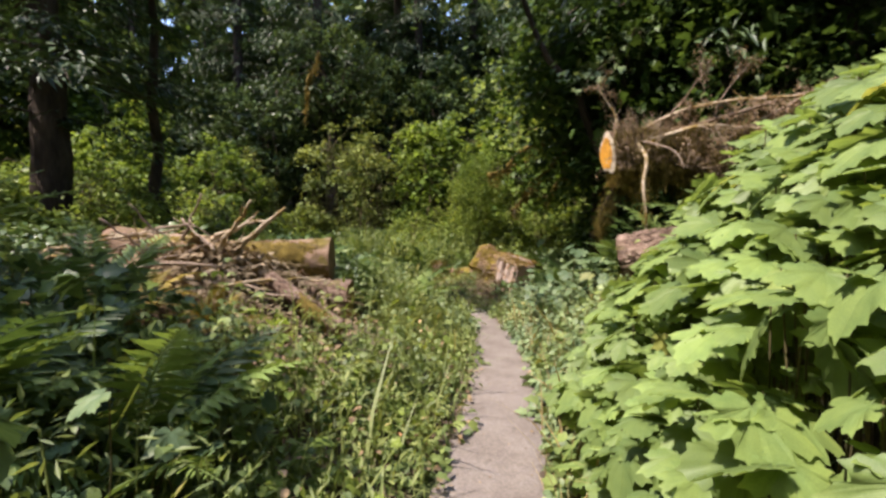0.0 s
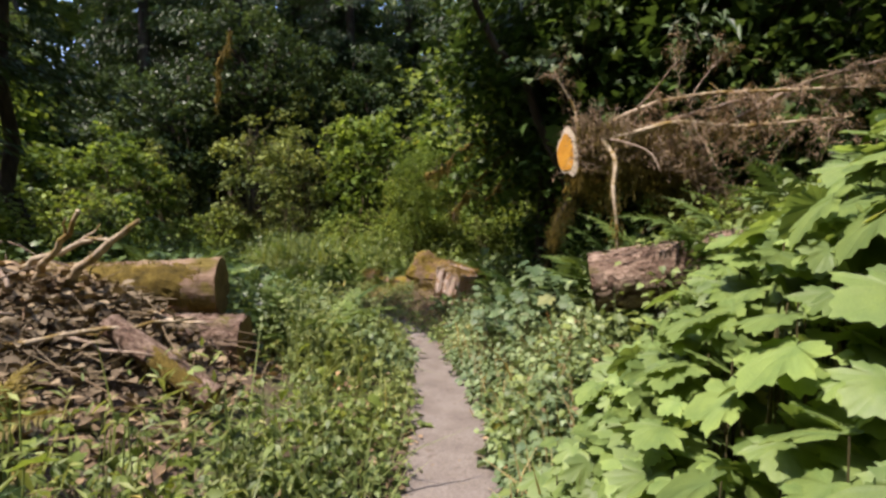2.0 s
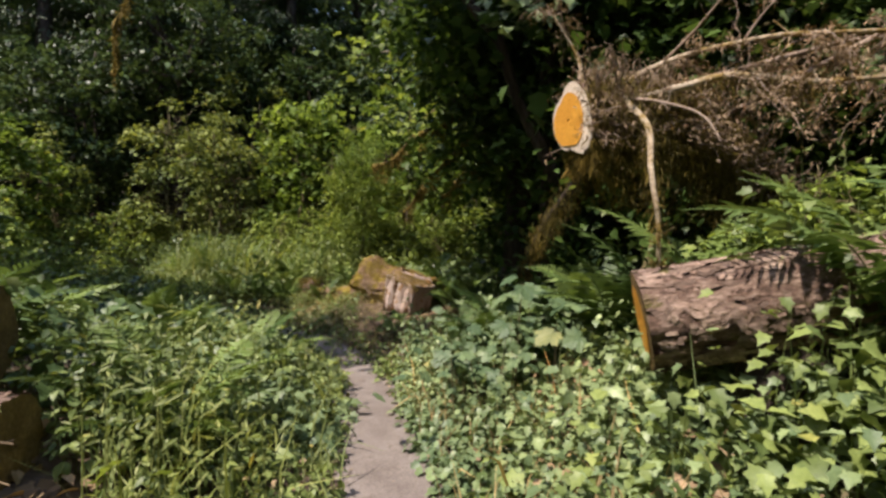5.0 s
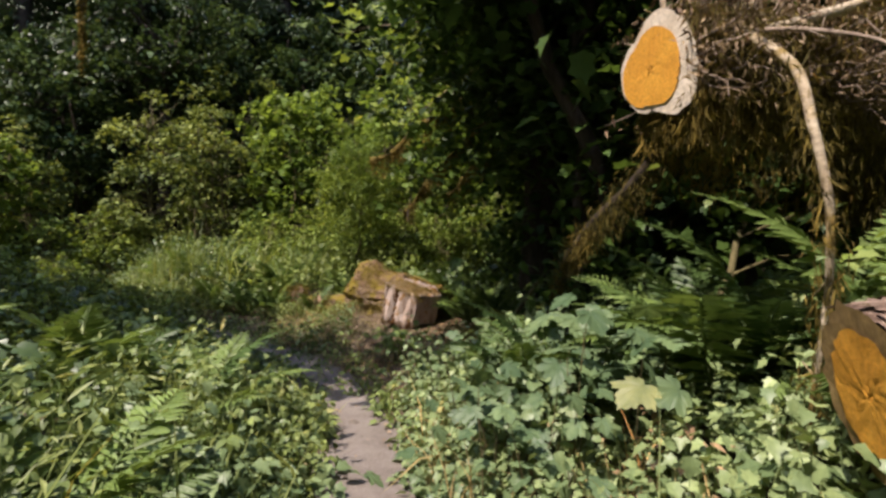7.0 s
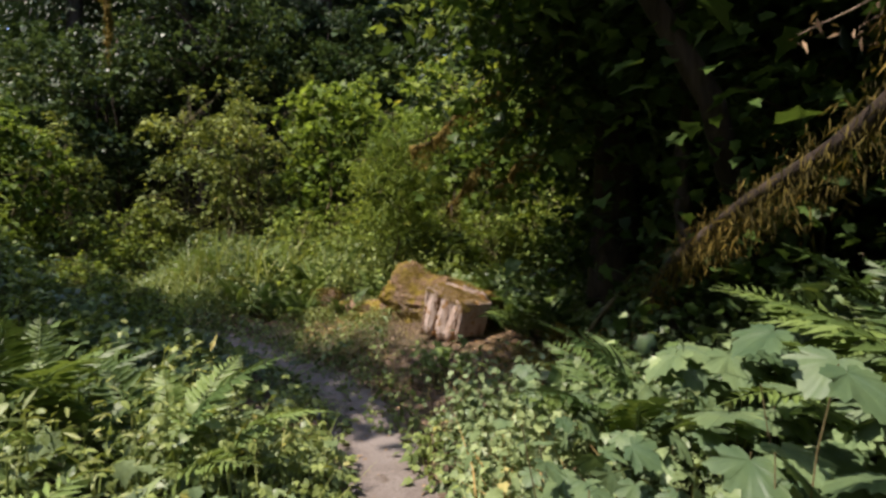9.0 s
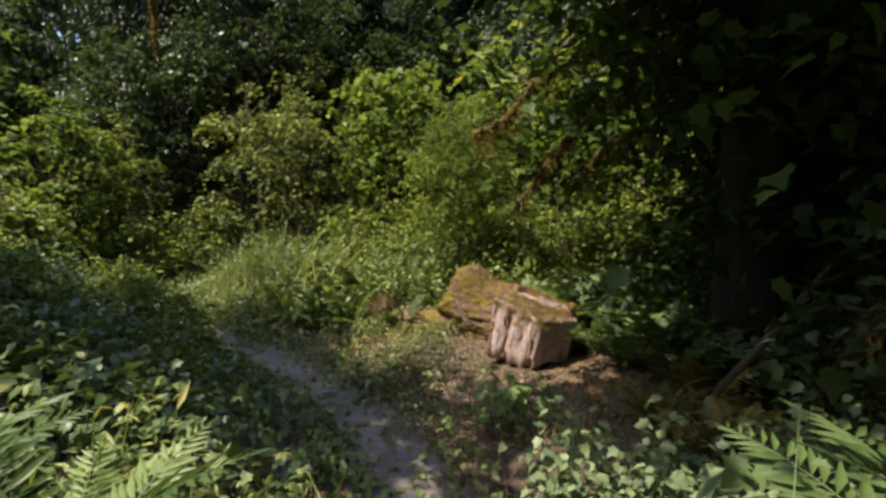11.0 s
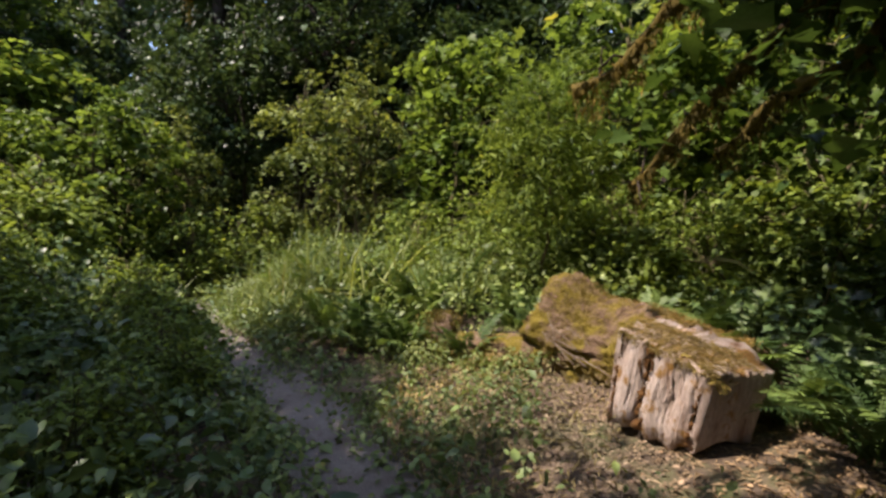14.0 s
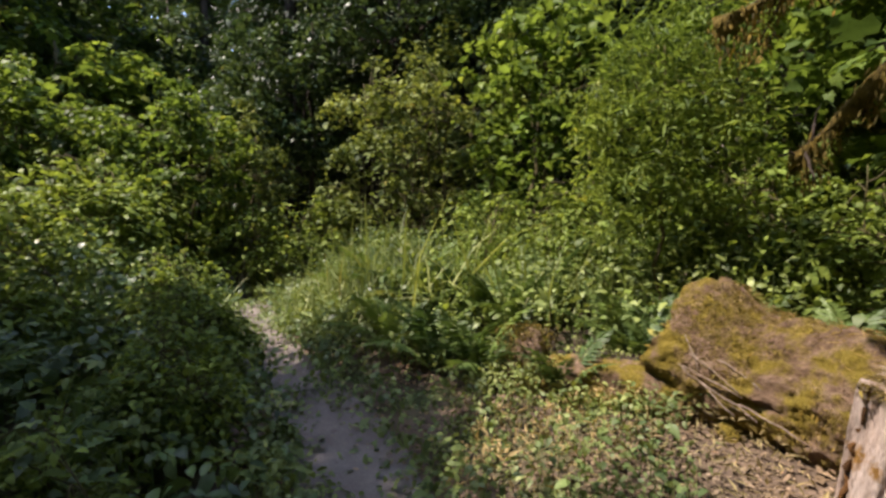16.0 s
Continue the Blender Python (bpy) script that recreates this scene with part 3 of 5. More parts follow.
thicket = broadleaf("shade_thicket", "leafy thicket coloured dark for the shade under the conifers", M_MAPLE_SHADE, 3.4, (1.2, 1.1, 1.3), (0, 0, 1.7), 0.03, LOBED_SMALL, 0.12, 80, 55, 0.28, 75,
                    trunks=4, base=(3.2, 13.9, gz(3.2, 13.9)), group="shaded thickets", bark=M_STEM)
for sx, sy, sr, sc in [(4.6, 12.4, 40, 1.2), (4.2, 14.8, 90, 1.1), (3.3, 17.2, 200, 1.1), (5.4, 16.2, 300, 1.2), (6.4, 11.0, 10, 1.3), (5.8, 9.0, 120, 1.2), (6.5, 6.5, 240, 1.3), (-6.0, 4.0, 20, 1.0)]:
    put(thicket, sx, sy, sr, sc)

fir = conifer("fir_tree", "tall dark conifer with drooping boughs", 19, 0.38, 4.5, 3.4, 81, (-8.45, 12.6, gz(-8.45, 12.6)), "conifers")
# Copies beside and behind the walk are unseen, added to hold back light.
for fx, fy, fr, fs in [(2.5, 16.2, 30, 0.86), (4.4, 17.6, 100, 1.2), (6.5, 15.5, 200, 1.1), (7.5, 19.5, 300, 1.2), (4.0, 13.4, 240, 0.95), (9.0, 12.0, 10, 1.2), (8.0, 25.0, 60, 1.2),
                       (2.5, 29.0, 140, 1.25), (-5.2, 33.0, 10, 1.3), (-10.5, 30.5, 170, 1.3), (-17.5, 34.0, 90, 1.2), (-24.0, 40.0, 220, 1.3), (-27.0, 36.0, 320, 1.3),
                       (-27.0, 9.0, 150, 1.1), (-21.0, 3.0, 270, 1.2), (9.5, 6.0, 50, 1.2), (10, 0, 100, 1.2), (-8, -14, 40, 1.1), (6, -8, 30, 1.2), (0, -18, 80, 1.2), (12, 20, 10, 1.3), (14, 28, 80, 1.2), (5, 36, 10, 1.3), (-13, 33.5, 200, 1.35), (-9.0, 35.5, 290, 1.4), (-16, 31.5, 330, 1.3), (-6.8, 34.5, 110, 1.35), (-2, 35, 15, 1.35)]:
    put(fir, fx, fy, fr, fs)

fir.scale = (1.0, 1.0, 0.70)


def woods():
    """Far woods closing the view: foliage of many trees on low hills."""
    g = np.random.default_rng(91)
    s = Shape()
    n = 120000
    a = g.uniform(-np.pi, np.pi, n)
    r = g.uniform(38, 62, n)
    x, y = r * np.sin(a), 14 + r * np.cos(a)
    peak = 32 + 5 * np.sin(a * 23) + 3 * np.sin(a * 61 + 1) + 0.12 * (r - 38) * 4
    z = peak * g.random(n) ** 1.25
    yaw, tilt, roll = turned(g, n, 0.3, 0.7)
    s.leaves(SIMPLE, np.stack([x, y, z], 1), yaw, tilt, roll, g.uniform(0.9, 2.2, n))
    for k in range(150):
        b = g.uniform(-np.pi, np.pi)
        q = g.uniform(38, 60)
        px, py = q * np.sin(b), 14 + q * np.cos(b)
        s.tube([(px, py, -0.3), (px, py, 7), (px, py, 15)], [0.4, 0.3, 0.1], 6)
    # The light herb green paints haze onto the distant foliage.
    single("far_woods", s, M_HERB, "distant wooded slope of trees in a lighter green for haze", "woods", kind="stuff")


woods()

# ---------------------------------------------------------------- logs and dead wood


def along(start, axis):
    """Pose whose z runs along the axis, from start."""
    m = Vector(axis).to_track_quat('Z', 'Y').to_matrix().to_4x4()
    return Matrix.Translation(start) @ m


def disc(s, r, z, rings=5, sides=40, seed=0, inner=0.0, rough=0.004, outline=None):
    g = np.random.default_rng(seed)
    ang = np.linspace(0, 2 * np.pi, sides, endpoint=False)
    edge = outline if outline is not None else 1 + 0.03 * g.normal(0, 1, sides)
    v, f = [], []
    for k in range(rings + 1):
        q = inner + (1 - inner) * k / rings
        v.append(np.stack([r * q * edge * np.cos(ang), r * q * edge * np.sin(ang), z + g.normal(0, rough, sides)], 1))
    i, j = np.meshgrid(np.arange(rings), np.arange(sides), indexing="ij")
    a, b = (i * sides + j).ravel(), (i * sides + (j + 1) % sides).ravel()
    f = np.concatenate([np.stack([a, b, b + sides], 1), np.stack([a, b + sides, a + sides], 1)])
    return s.add(np.concatenate(v), f)


def bark_wall(r0, r1, length, sides=44, step=0.05, ridge=0.03, seed=0, outline=None):
    g = np.random.default_rng(seed)
    n = max(6, int(length / step))
    z = np.linspace(0, length, n)
    ang = np.linspace(0, 2 * np.pi, sides, endpoint=False)
    plate = g.normal(0, 1, sides)
    rows = []
    for k in range(n):
        plate = 0.6 * plate + 0.8 * g.normal(0, 1, sides)
        rows.append(plate.copy())
    bump = np.array(rows) * ridge
    prof = (r0 + (r1 - r0) * z / length)[:, None]
    shape = outline[None] if outline is not None else 1 + 0.04 * np.sin(2 * ang + seed)[None] + 0.02 * np.sin(3 * ang + 2 * seed)[None]
    r = prof * (shape + bump)
    v = np.stack([r * np.cos(ang), r * np.sin(ang), z[:, None] + 0 * r], -1).reshape(-1, 3)
    i, j = np.meshgrid(np.arange(n - 1), np.arange(sides), indexing="ij")
    a, b = (i * sides + j).ravel(), (i * sides + (j + 1) % sides).ravel()
    return Shape().add(v, np.concatenate([np.stack([a, b, b + sides], 1), np.stack([a, b + sides, a + sides], 1)]))


def moss_tufts(places, size, seed, hang=1.2, blade=None):
    """Shaggy moss: many small drooping blades."""
    g = np.random.default_rng(seed)
    n = len(places)
    return Shape().leaves(blade or STRAND, places, g.uniform(0, 6.28, n), g.normal(-hang, 0.5, n), g.normal(0, 0.6, n), size * g.lognormal(0, 0.4, n))


def log_moss(top, m, r, length, lo, hi, up, seed, n=1500, z0=0.1, z1=0.9, size=0.06):
    """Moss over part of a log, between two angles round its axis."""
    g = np.random.default_rng(seed)
    a = g.uniform(lo, hi, n)
    z = length * (z0 + (z1 - z0) * np.clip(g.normal(0.5, 0.25, n), 0, 1))
    p = np.stack([r * np.cos(a), r * np.sin(a), z], 1) * np.array([1.0, 1.0, 1.0])
    # world places, so that the tufts hang true
    w = np.array([list(m @ Vector(q)) for q in p])
    inv = m.inverted()
    tuft = moss_tufts(w, size * 0.6, seed, 0.9, SLIM)
    # a swelling cushion on the side that faces the trail
    side = inv.to_3x3() @ Vector((0.1, -0.85, 0.35))
    mid = math.atan2(side.y, side.x)
    na, nz = 26, 30
    aa, zz = np.meshgrid(np.linspace(mid - 1.25, mid + 1.0, na), np.linspace(length * z0, length * min(z1, 0.8), nz))
    edge = np.minimum(np.sin(np.linspace(0, np.pi, na))[None], 1.3 * np.sin(np.linspace(0, np.pi, nz))[:, None])
    swell = r * (0.93 + 0.20 * np.clip(edge + g.normal(0, 0.16, (nz, na)) - 0.22, -0.3, 0.7))
    pv = np.stack([swell * np.cos(aa), swell * np.sin(aa), zz], -1).reshape(-1, 3)
    pi, pj = np.meshgrid(np.arange(nz - 1), np.arange(na - 1), indexing="ij")
    pa = (pi * na + pj).ravel()
    part("moss_cushion", Shape().add(pv, np.concatenate([np.stack([pa, pa + 1, pa + na + 1], 1), np.stack([pa, pa + na + 1, pa + na], 1)])), M_MOSS, top, "thick golden-brown moss cushion")
    v = np.concatenate(tuft.v)
    mi = np.array(inv)
    v = v @ mi[:3, :3].T + mi[:3, 3]
    s = Shape().add(v, np.concatenate(tuft.f))
    part("moss", s, M_MOSSHANG, top, "shaggy golden-brown moss")["kind"] = "stuff"


def log_thing(label, start, axis, length, r0, r1, seed, bark, face, heart=None, group="", ridge=0.03):
    m = along(start, axis)
    top = thing("log", m, label, "log", group)
    part("bark", bark_wall(r0, r1, length, seed=seed, ridge=ridge), bark, top, smooth=False)
    for z, r in ((-0.004, r0), (length + 0.004, r1)):
        cut = part("cut_face", disc(Shape(), r * 1.02, z, seed=seed, sides=44, rough=0.001), face, top, "sawn end with weathered growth rings")
        if heart and z < 0.1:
            part("heartwood", disc(Shape(), r * 0.74, z - 0.006, seed=seed + 5, rough=0.0015), heart, cut, "orange heartwood", smooth=True)
    return top, m


def bark_flakes(top, r0, r1, length, count, seed, mat, lo=0.0, hi=6.28):
    """Loose plates of bark standing a little off a log, long with the grain and curling at their ends."""
    g = np.random.default_rng(seed)
    v, f = [], []
    for k in range(count):
        a, z = g.uniform(lo, hi), g.uniform(0.02, 0.93) * length
        wide, tall = g.uniform(0.008, 0.026), g.uniform(0.03, 0.12)
        r = (r0 + (r1 - r0) * z / length) * 1.03
        b = len(v)
        for i in range(4):
            for j in range(3):
                q = a + (j - 1) * wide / r * (1 + g.normal(0, 0.25)) * (0.6 if i in (0, 3) else 1.0)
                rise = r + 0.003 + 0.007 * g.random() + (0.008 if i in (0, 3) else 0.0) * g.random()
                v.append((rise * np.cos(q), rise * np.sin(q), z + tall * (i / 3 - 0.5) + g.normal(0, 0.006)))
        for i in range(3):
            for j in range(2):
                c = b + i * 3 + j
                f += [(c, c + 1, c + 4), (c, c + 4, c + 3)]
    part("bark_scale", Shape().add(np.array(v), np.array(f)), mat, top, "loose pale bark plates")["kind"] = "stuff"


felled = "felled logs"
AX_R = Vector((0.92, -0.35, 0.20)).normalized()
log_r, m_r = log_thing("thick felled log with pale flaking bark on the bank", (1.575, 10.07, 1.17), AX_R, 1.9, 0.255, 0.235, 3, M_BARK, M_OLDCUT, M_HEART, felled)
log_a, m_a = log_thing("moss-covered felled log on top of the log pile", (-1.92, 10.38, 1.10), (-0.97, -0.20, -0.02), 1.75, 0.27, 0.25, 4, M_BARK_MOSSY, M_OLDCUT, None, felled)
log_moss(log_a, m_a, 0.275, 1.75, -np.pi, np.pi, None, 44, 6000, 0.08, 0.95, 0.07)
log_b, m_b = log_thing("felled log with peeling pinkish bark at the bottom of the pile", (-1.55, 10.02, 0.64), (-0.98, -0.12, 0.03), 1.5, 0.235, 0.24, 6, M_BARK, M_OLDCUT, None, felled, 0.045)
log_c, m_c = log_thing("thin mossy log sloping off the debris", (-1.25, 8.85, 0.56), (-0.59, 0.15, 0.32), 0.95, 0.082, 0.08, 7, M_BARK, M_OLDCUT, None, felled)
bark_flakes(log_r, 0.255, 0.235, 1.9, 1250, 91, M_FLAKE)
bark_flakes(log_b, 0.235, 0.24, 1.5, 800, 92, M_FLAKE)
log_moss(log_c, m_c, 0.084, 0.95, -np.pi, np.pi, None, 47, 320, 0.05, 0.6, 0.05)
log_d, m_d = log_thing("short mossy broken log among branches", (-2.95, 9.2, 1.25), (-0.9, 0.35, 0.05), 1.6, 0.16, 0.2, 8, M_BARK_MOSSY, M_OLDCUT, None, felled)
log_moss(log_d, m_d, 0.17, 1.6, -np.pi, np.pi, None, 48, 700, 0.0, 0.9, 0.06)
log_e, m_e = log_thing("mossy log end in the shade of leaves", (-1.75, 7.75, 0.62), (-0.75, -0.3, 0.02), 1.3, 0.17, 0.18, 9, M_BARK_MOSSY, M_OLDCUT, None, felled)
log_moss(log_e, m_e, 0.18, 1.3, -np.pi, np.pi, None, 49, 900, 0.0, 0.9, 0.07)

prop = thing("stump", (2.20, 9.84, gz(2.20, 9.84)), "low dark stump propping up the felled log", "stump")
part("bark", bark_wall(0.24, 0.2, 1.03 - gz(2.20, 9.84) + 0.08, 30, 0.06, 0.04, 31), M_TRUNK, prop)
part("cut_face", disc(Shape(), 0.2, 1.03 - gz(2.20, 9.84) + 0.075, sides=30, seed=31), M_OLDCUT, prop)

# sticks thrown over the pile
gs = np.random.default_rng(5)
STICKS = [((-2.75, 9.25, 1.25), (-2.25, 9.05, 1.78), 0.032, 1), ((-2.6, 9.35, 1.2), (-2.0, 9.3, 1.72), 0.04, 1), ((-3.2, 9.2, 1.3), (-2.75, 9.0, 1.85), 0.02, 0),
          ((-3.1, 9.1, 1.3), (-3.4, 8.8, 1.75), 0.016, 0), ((-2.9, 9.3, 1.35), (-2.35, 9.4, 1.6), 0.03, 1), ((-4.6, 9.0, 1.25), (-3.3, 9.4, 1.5), 0.024, 1),
          ((-4.8, 9.6, 1.3), (-3.4, 9.7, 1.55), 0.03, 0), ((-2.4, 8.6, 0.95), (-1.6, 9.3, 1.0), 0.022, 1), ((-2.5, 8.9, 1.0), (-1.5, 8.9, 0.8), 0.018, 0),
          ((-2.3, 9.6, 1.05), (-1.55, 9.35, 0.95), 0.02, 1), ((-3.6, 8.3, 1.05), (-2.3, 8.6, 1.15), 0.026, 0)]
for k in range(22):
    c = np.array([gs.uniform(-4.6, -2.5), gs.uniform(8.3, 10.3), 0])
    c[2] = gz(c[0], c[1]) + gs.uniform(0.25, 0.5)
    a = gs.uniform(0, 6.28)
    h = gs.uniform(0.25, 0.6)
    d = np.array([np.cos(a) * h, np.sin(a) * h, gs.uniform(-0.1, 0.25)])
    STICKS.append((tuple(c - d), tuple(c + d), gs.uniform(0.008, 0.022), int(gs.random() < 0.35)))
for a, b, r, pale in STICKS:
    p = bend(a, b, 9, gs.normal(0, 0.03), 0.012, gs)
    st = Shape().tube(p, np.linspace(r, r * 0.45, 9), 7, wob=0.07, seed=int(r * 1e5))
    st.tube(bend(p[5], p[5] + gs.normal(0, 0.12, 3) + (0, 0, 0.08), 5, 0, 0.01, gs), np.linspace(r * 0.5, r * 0.15, 5), 5)
    single("stick", st, M_PALE if pale else M_TWIG, "pale broken stick lying on the brush pile" if pale else "brown dead branch lying on the brush pile", "stick", "sticks", smooth=True)


def debris():
    """Brown mound of bark, chips and fine twigs under the felled logs."""
    g = np.random.default_rng(8)
    s = Shape()
    n = 5200
    x, y = g.normal(-2.7, 0.95, n), g.normal(9.0, 0.85, n)
    keep = (x < -1.25) & (x > -5.5) & (y > 7.4)
    x, y = x[keep], y[keep]
    n = len(x)
    z = ground_z(x, y) + 0.02 + 0.30 * g.random(n) * np.exp(-((x + 2.9) ** 2 + (y - 9.3) ** 2) / 1.6)
    s.leaves(OVATE, np.stack([x, y, z], 1), *turned(g, n, 0.1, 0.5), g.uniform(0.05, 0.13, n))
    for k in range(330):
        c = np.array([g.normal(-3.0, 0.8), g.normal(9.0, 0.6), 0])
        c[2] = gz(c[0], c[1]) + 0.05 + 0.15 * g.random()
        d = g.normal(0, 1, 3) * np.array([0.25, 0.25, 0.09])
        s.tube(bend(c - d, c + d, 4, 0.02, 0.01, g), 0.0045, 3, cap=False)
    single("brush_debris", s, M_LITTER, "heap of brown bark, chips and fine twigs", "debris", kind="stuff")


debris()

# ---------------------------------------------------------------- fallen tree over the bank
F0 = Vector((1.66, 11.36, 2.54))
FA = Vector((0.985, 0.13, 0.08)).normalized()
m_f = along(F0, FA)
fallen = thing("fallen_tree", m_f, "fallen mossy tree with fresh orange sawn end and dead boughs", "fallen tree")
go = np.random.default_rng(15)
sides = 44
oa = np.linspace(0, 2 * np.pi, sides, endpoint=False)
outline = 1 + 0.10 * np.sin(2 * oa + 0.8) + 0.09 * np.sin(3 * oa + 2.2) + 0.04 * np.sin(5 * oa) + 0.015 * go.normal(0, 1, sides)
trunk_f = bark_wall(0.285, 0.15, 2.9, sides, 0.06, 0.03, 12, outline)
tv0 = trunk_f.v[0]
sag = np.clip(tv0[:, 2] - 0.35, 0, None)
down = np.array(m_f.to_3x3().inverted() @ Vector((0, 0, -1)))
tv0 += (0.36 * sag ** 2)[:, None] * down[None]
part("trunk", trunk_f, M_BARK_MOSSY, fallen)
cut = part("cut_face", disc(Shape(), 0.290, -0.008, 5, sides, 12, outline=outline, rough=0.002), M_SAP, fallen, "pale sapwood rim of a fresh saw cut", smooth=True)
off = m_f.to_3x3().inverted() @ Vector((0, 0.05, 0.0))
part("heartwood", disc(Shape(), 0.225, -0.014, 5, sides, 13, outline=1 + 0.7 * (outline - 1) + 0.05 * np.sin(2 * oa + 2.5), rough=0.001), M_HEART, cut, "orange heartwood", smooth=True, m=Matrix.Translation((off.x, off.y, 0)))
inv_f = np.array(m_f.inverted())


def local_f(shape):
    shape.v = [v @ inv_f[:3, :3].T + inv_f[:3, 3] for v in shape.v]
    return shape


BOUGHS = [([(1.75, 11.5, 2.72), (1.84, 11.6, 3.05), (1.70, 11.6, 3.28), (1.55, 11.6, 3.50)], 0.024, M_PALE),
          ([(1.95, 11.45, 2.72), (2.3, 11.5, 2.98), (2.75, 11.5, 3.16), (3.1, 11.0, 3.12), (3.6, 10.8, 3.08), (4.8, 10.5, 3.05)], 0.03, M_PALE),
          ([(1.98, 11.3, 2.66), (2.3, 11.1, 2.70), (2.7, 11.0, 2.82), (3.3, 10.85, 2.72), (4.2, 10.5, 2.75)], 0.036, M_PALE),
          ([(1.95, 11.25, 2.74), (2.05, 10.87, 2.40), (1.93, 10.66, 2.06), (1.96, 10.6, 1.75), (1.98, 10.62, 1.40), (1.97, 10.7, 0.75)], 0.027, M_PALE),
          ([(2.5, 11.48, 3.08), (2.62, 11.2, 3.25), (2.67, 10.95, 3.42), (2.8, 10.9, 3.52)], 0.014, M_TWIG),
          ([(3.0, 11.3, 3.1), (3.15, 11.2, 3.4), (3.3, 11.1, 3.55)], 0.012, M_TWIG),
          ([(1.9, 11.4, 2.72), (2.1, 11.0, 2.62), (2.35, 10.7, 2.45), (2.4, 10.6, 2.2)], 0.016, M_TWIG),
          ([(2.2, 11.5, 2.75), (3.0, 11.3, 2.95), (4.0, 11.4, 3.25), (5.4, 11.3, 3.5)], 0.028, M_TWIG),
          ([(3.2, 11.6, 2.7), (4.0, 10.9, 3.2), (5.0, 10.2, 3.4)], 0.024, M_TWIG)]
spray = Shape()
fine = Shape()
hang = []
for pts, r, mat in BOUGHS:
    p = dense(np.array(pts), 0.06)
    b = Shape().tube(p, np.linspace(r, r * 0.35, len(p)), 8, wob=0.08, seed=int(r * 1e5))
    for k in range(int(len(p) * 0.22)):
        i = go.integers(2, len(p))
        b.tube(bend(p[i], p[i] + go.normal(0, 0.07, 3), 4), [r * 0.3, r * 0.2, r * 0.15, r * 0.1], 4)
    part("bough", local_f(b), mat, fallen, "pale barkless dead bough" if mat is M_PALE else "", smooth=True)
    hang.append(p)
for pi in (1, 2, 7, 8, 4, 5, 0):
    p = hang[pi]
    few = 40 if pi in (1, 2, 7, 8) else 9
    for k in range(few):
        i = go.integers(max(2, len(p) // 9), len(p)) if few > 9 else len(p) - 1 - go.integers(0, 3)
        a = go.uniform(0, 6.28)
        out = np.array([np.cos(a), np.sin(a), 0]) * go.uniform(0.15, 0.5) * (1 if few > 9 else 0.5)
        tip = p[i] + out + (0, 0, go.normal(-0.25 if few > 9 else 0.05, 0.16))
        tw = bend(p[i], tip, 7, 0.06, 0.015, go)
        fine.tube(tw, np.linspace(0.006, 0.0025, 7), 3, cap=False)
        n = 64 if few > 9 else 26
        q = tw[go.integers(1, 7, n)] + go.normal(0, 0.032, (n, 3))
        spray.leaves(SLIM, q, np.arctan2(out[1], out[0]) - np.pi / 2 + go.normal(0, 0.8, n), go.normal(-0.4, 0.5, n), go.normal(0, 0.6, n), go.uniform(0.025, 0.065, n))
for k in range(420):
    s0 = go.random() ** 1.1 * 2.1
    a = go.uniform(-0.6, 3.7)
    out = np.array([go.normal(0, 0.5), np.cos(a), np.sin(a)])
    root0 = np.array(F0) + s0 * np.array(FA) + (0.03, 0, -0.36 * max(0, s0 - 0.35) ** 2) + 0.25 * out * (0, 1, 1)
    tw = bend(root0, root0 + out * go.uniform(0.08, 0.34), 6, go.normal(0, 0.03), 0.012, go)
    fine.tube(tw, np.linspace(0.007, 0.002, 6), 4, cap=False)
    n = 16
    q = tw[go.integers(1, 6, n)] + go.normal(0, 0.03, (n, 3))
    spray.leaves(SLIM, q, go.uniform(0, 6.28, n), go.normal(-0.6, 0.5, n), go.normal(0, 0.6, n), go.uniform(0.025, 0.07, n))
part("twig_mass", local_f(fine), M_TWIG, fallen)["kind"] = "stuff"
part("dead_needles", local_f(spray), M_NEEDLE, fallen, "brown dead needle sprays")["kind"] = "stuff"
n = 46000
t = go.random(n) ** 1.3 * 2.2
a = go.uniform(0, 2 * np.pi, n)
base = np.array(F0)[None] + t[:, None] * np.array(FA)[None] - np.c_[np.zeros((n, 2)), 0.36 * np.clip(t - 0.35, 0, None) ** 2]
mp = base + np.stack([0.0 * t, 1.0 * np.cos(a), 1.0 * np.sin(a)], 1) * (0.27 + 0.07 * go.random(n) ** 2)[:, None]
mp[:, 0] += 0.05
under = go.random(n) < 0.36
mp[under, 2] = base[under, 2] - 0.2 - go.random(under.sum()) ** 2.5 * (0.22 + 0.34 * np.sin(t[under] * 4.1) ** 2)
n2 = 2400
p4 = np.concatenate([hang[3][go.integers(0, len(hang[3]), n2 // 2)], hang[2][go.integers(0, 26, n2 // 2)]])
mp = np.concatenate([mp, p4 + go.normal(0, 0.03, p4.shape) - np.c_[np.zeros((n2, 2)), go.random(n2) ** 2 * 0.12]])
part("moss", local_f(moss_tufts(mp, 0.05, 17)), M_MOSSHANG, fallen, "long hanging strands of golden moss")["kind"] = "stuff"

# mossy root running back from under the fallen trunk
root = thing("mossy_root", (1.9, 12.6, gz(1.9, 12.6)), "thick mossy root behind the fallen tree, bark coloured dark for shade", "root")
rp = dense(np.array([(1.95, 11.55, 2.35), (1.75, 11.75, 1.95), (1.80, 12.5, 1.72), (2.0, 13.7, 1.32), (2.15, 14.6, 0.55), (2.2, 14.9, -0.1)]), 0.08) - np.array([1.9, 12.6, gz(1.9, 12.6)])
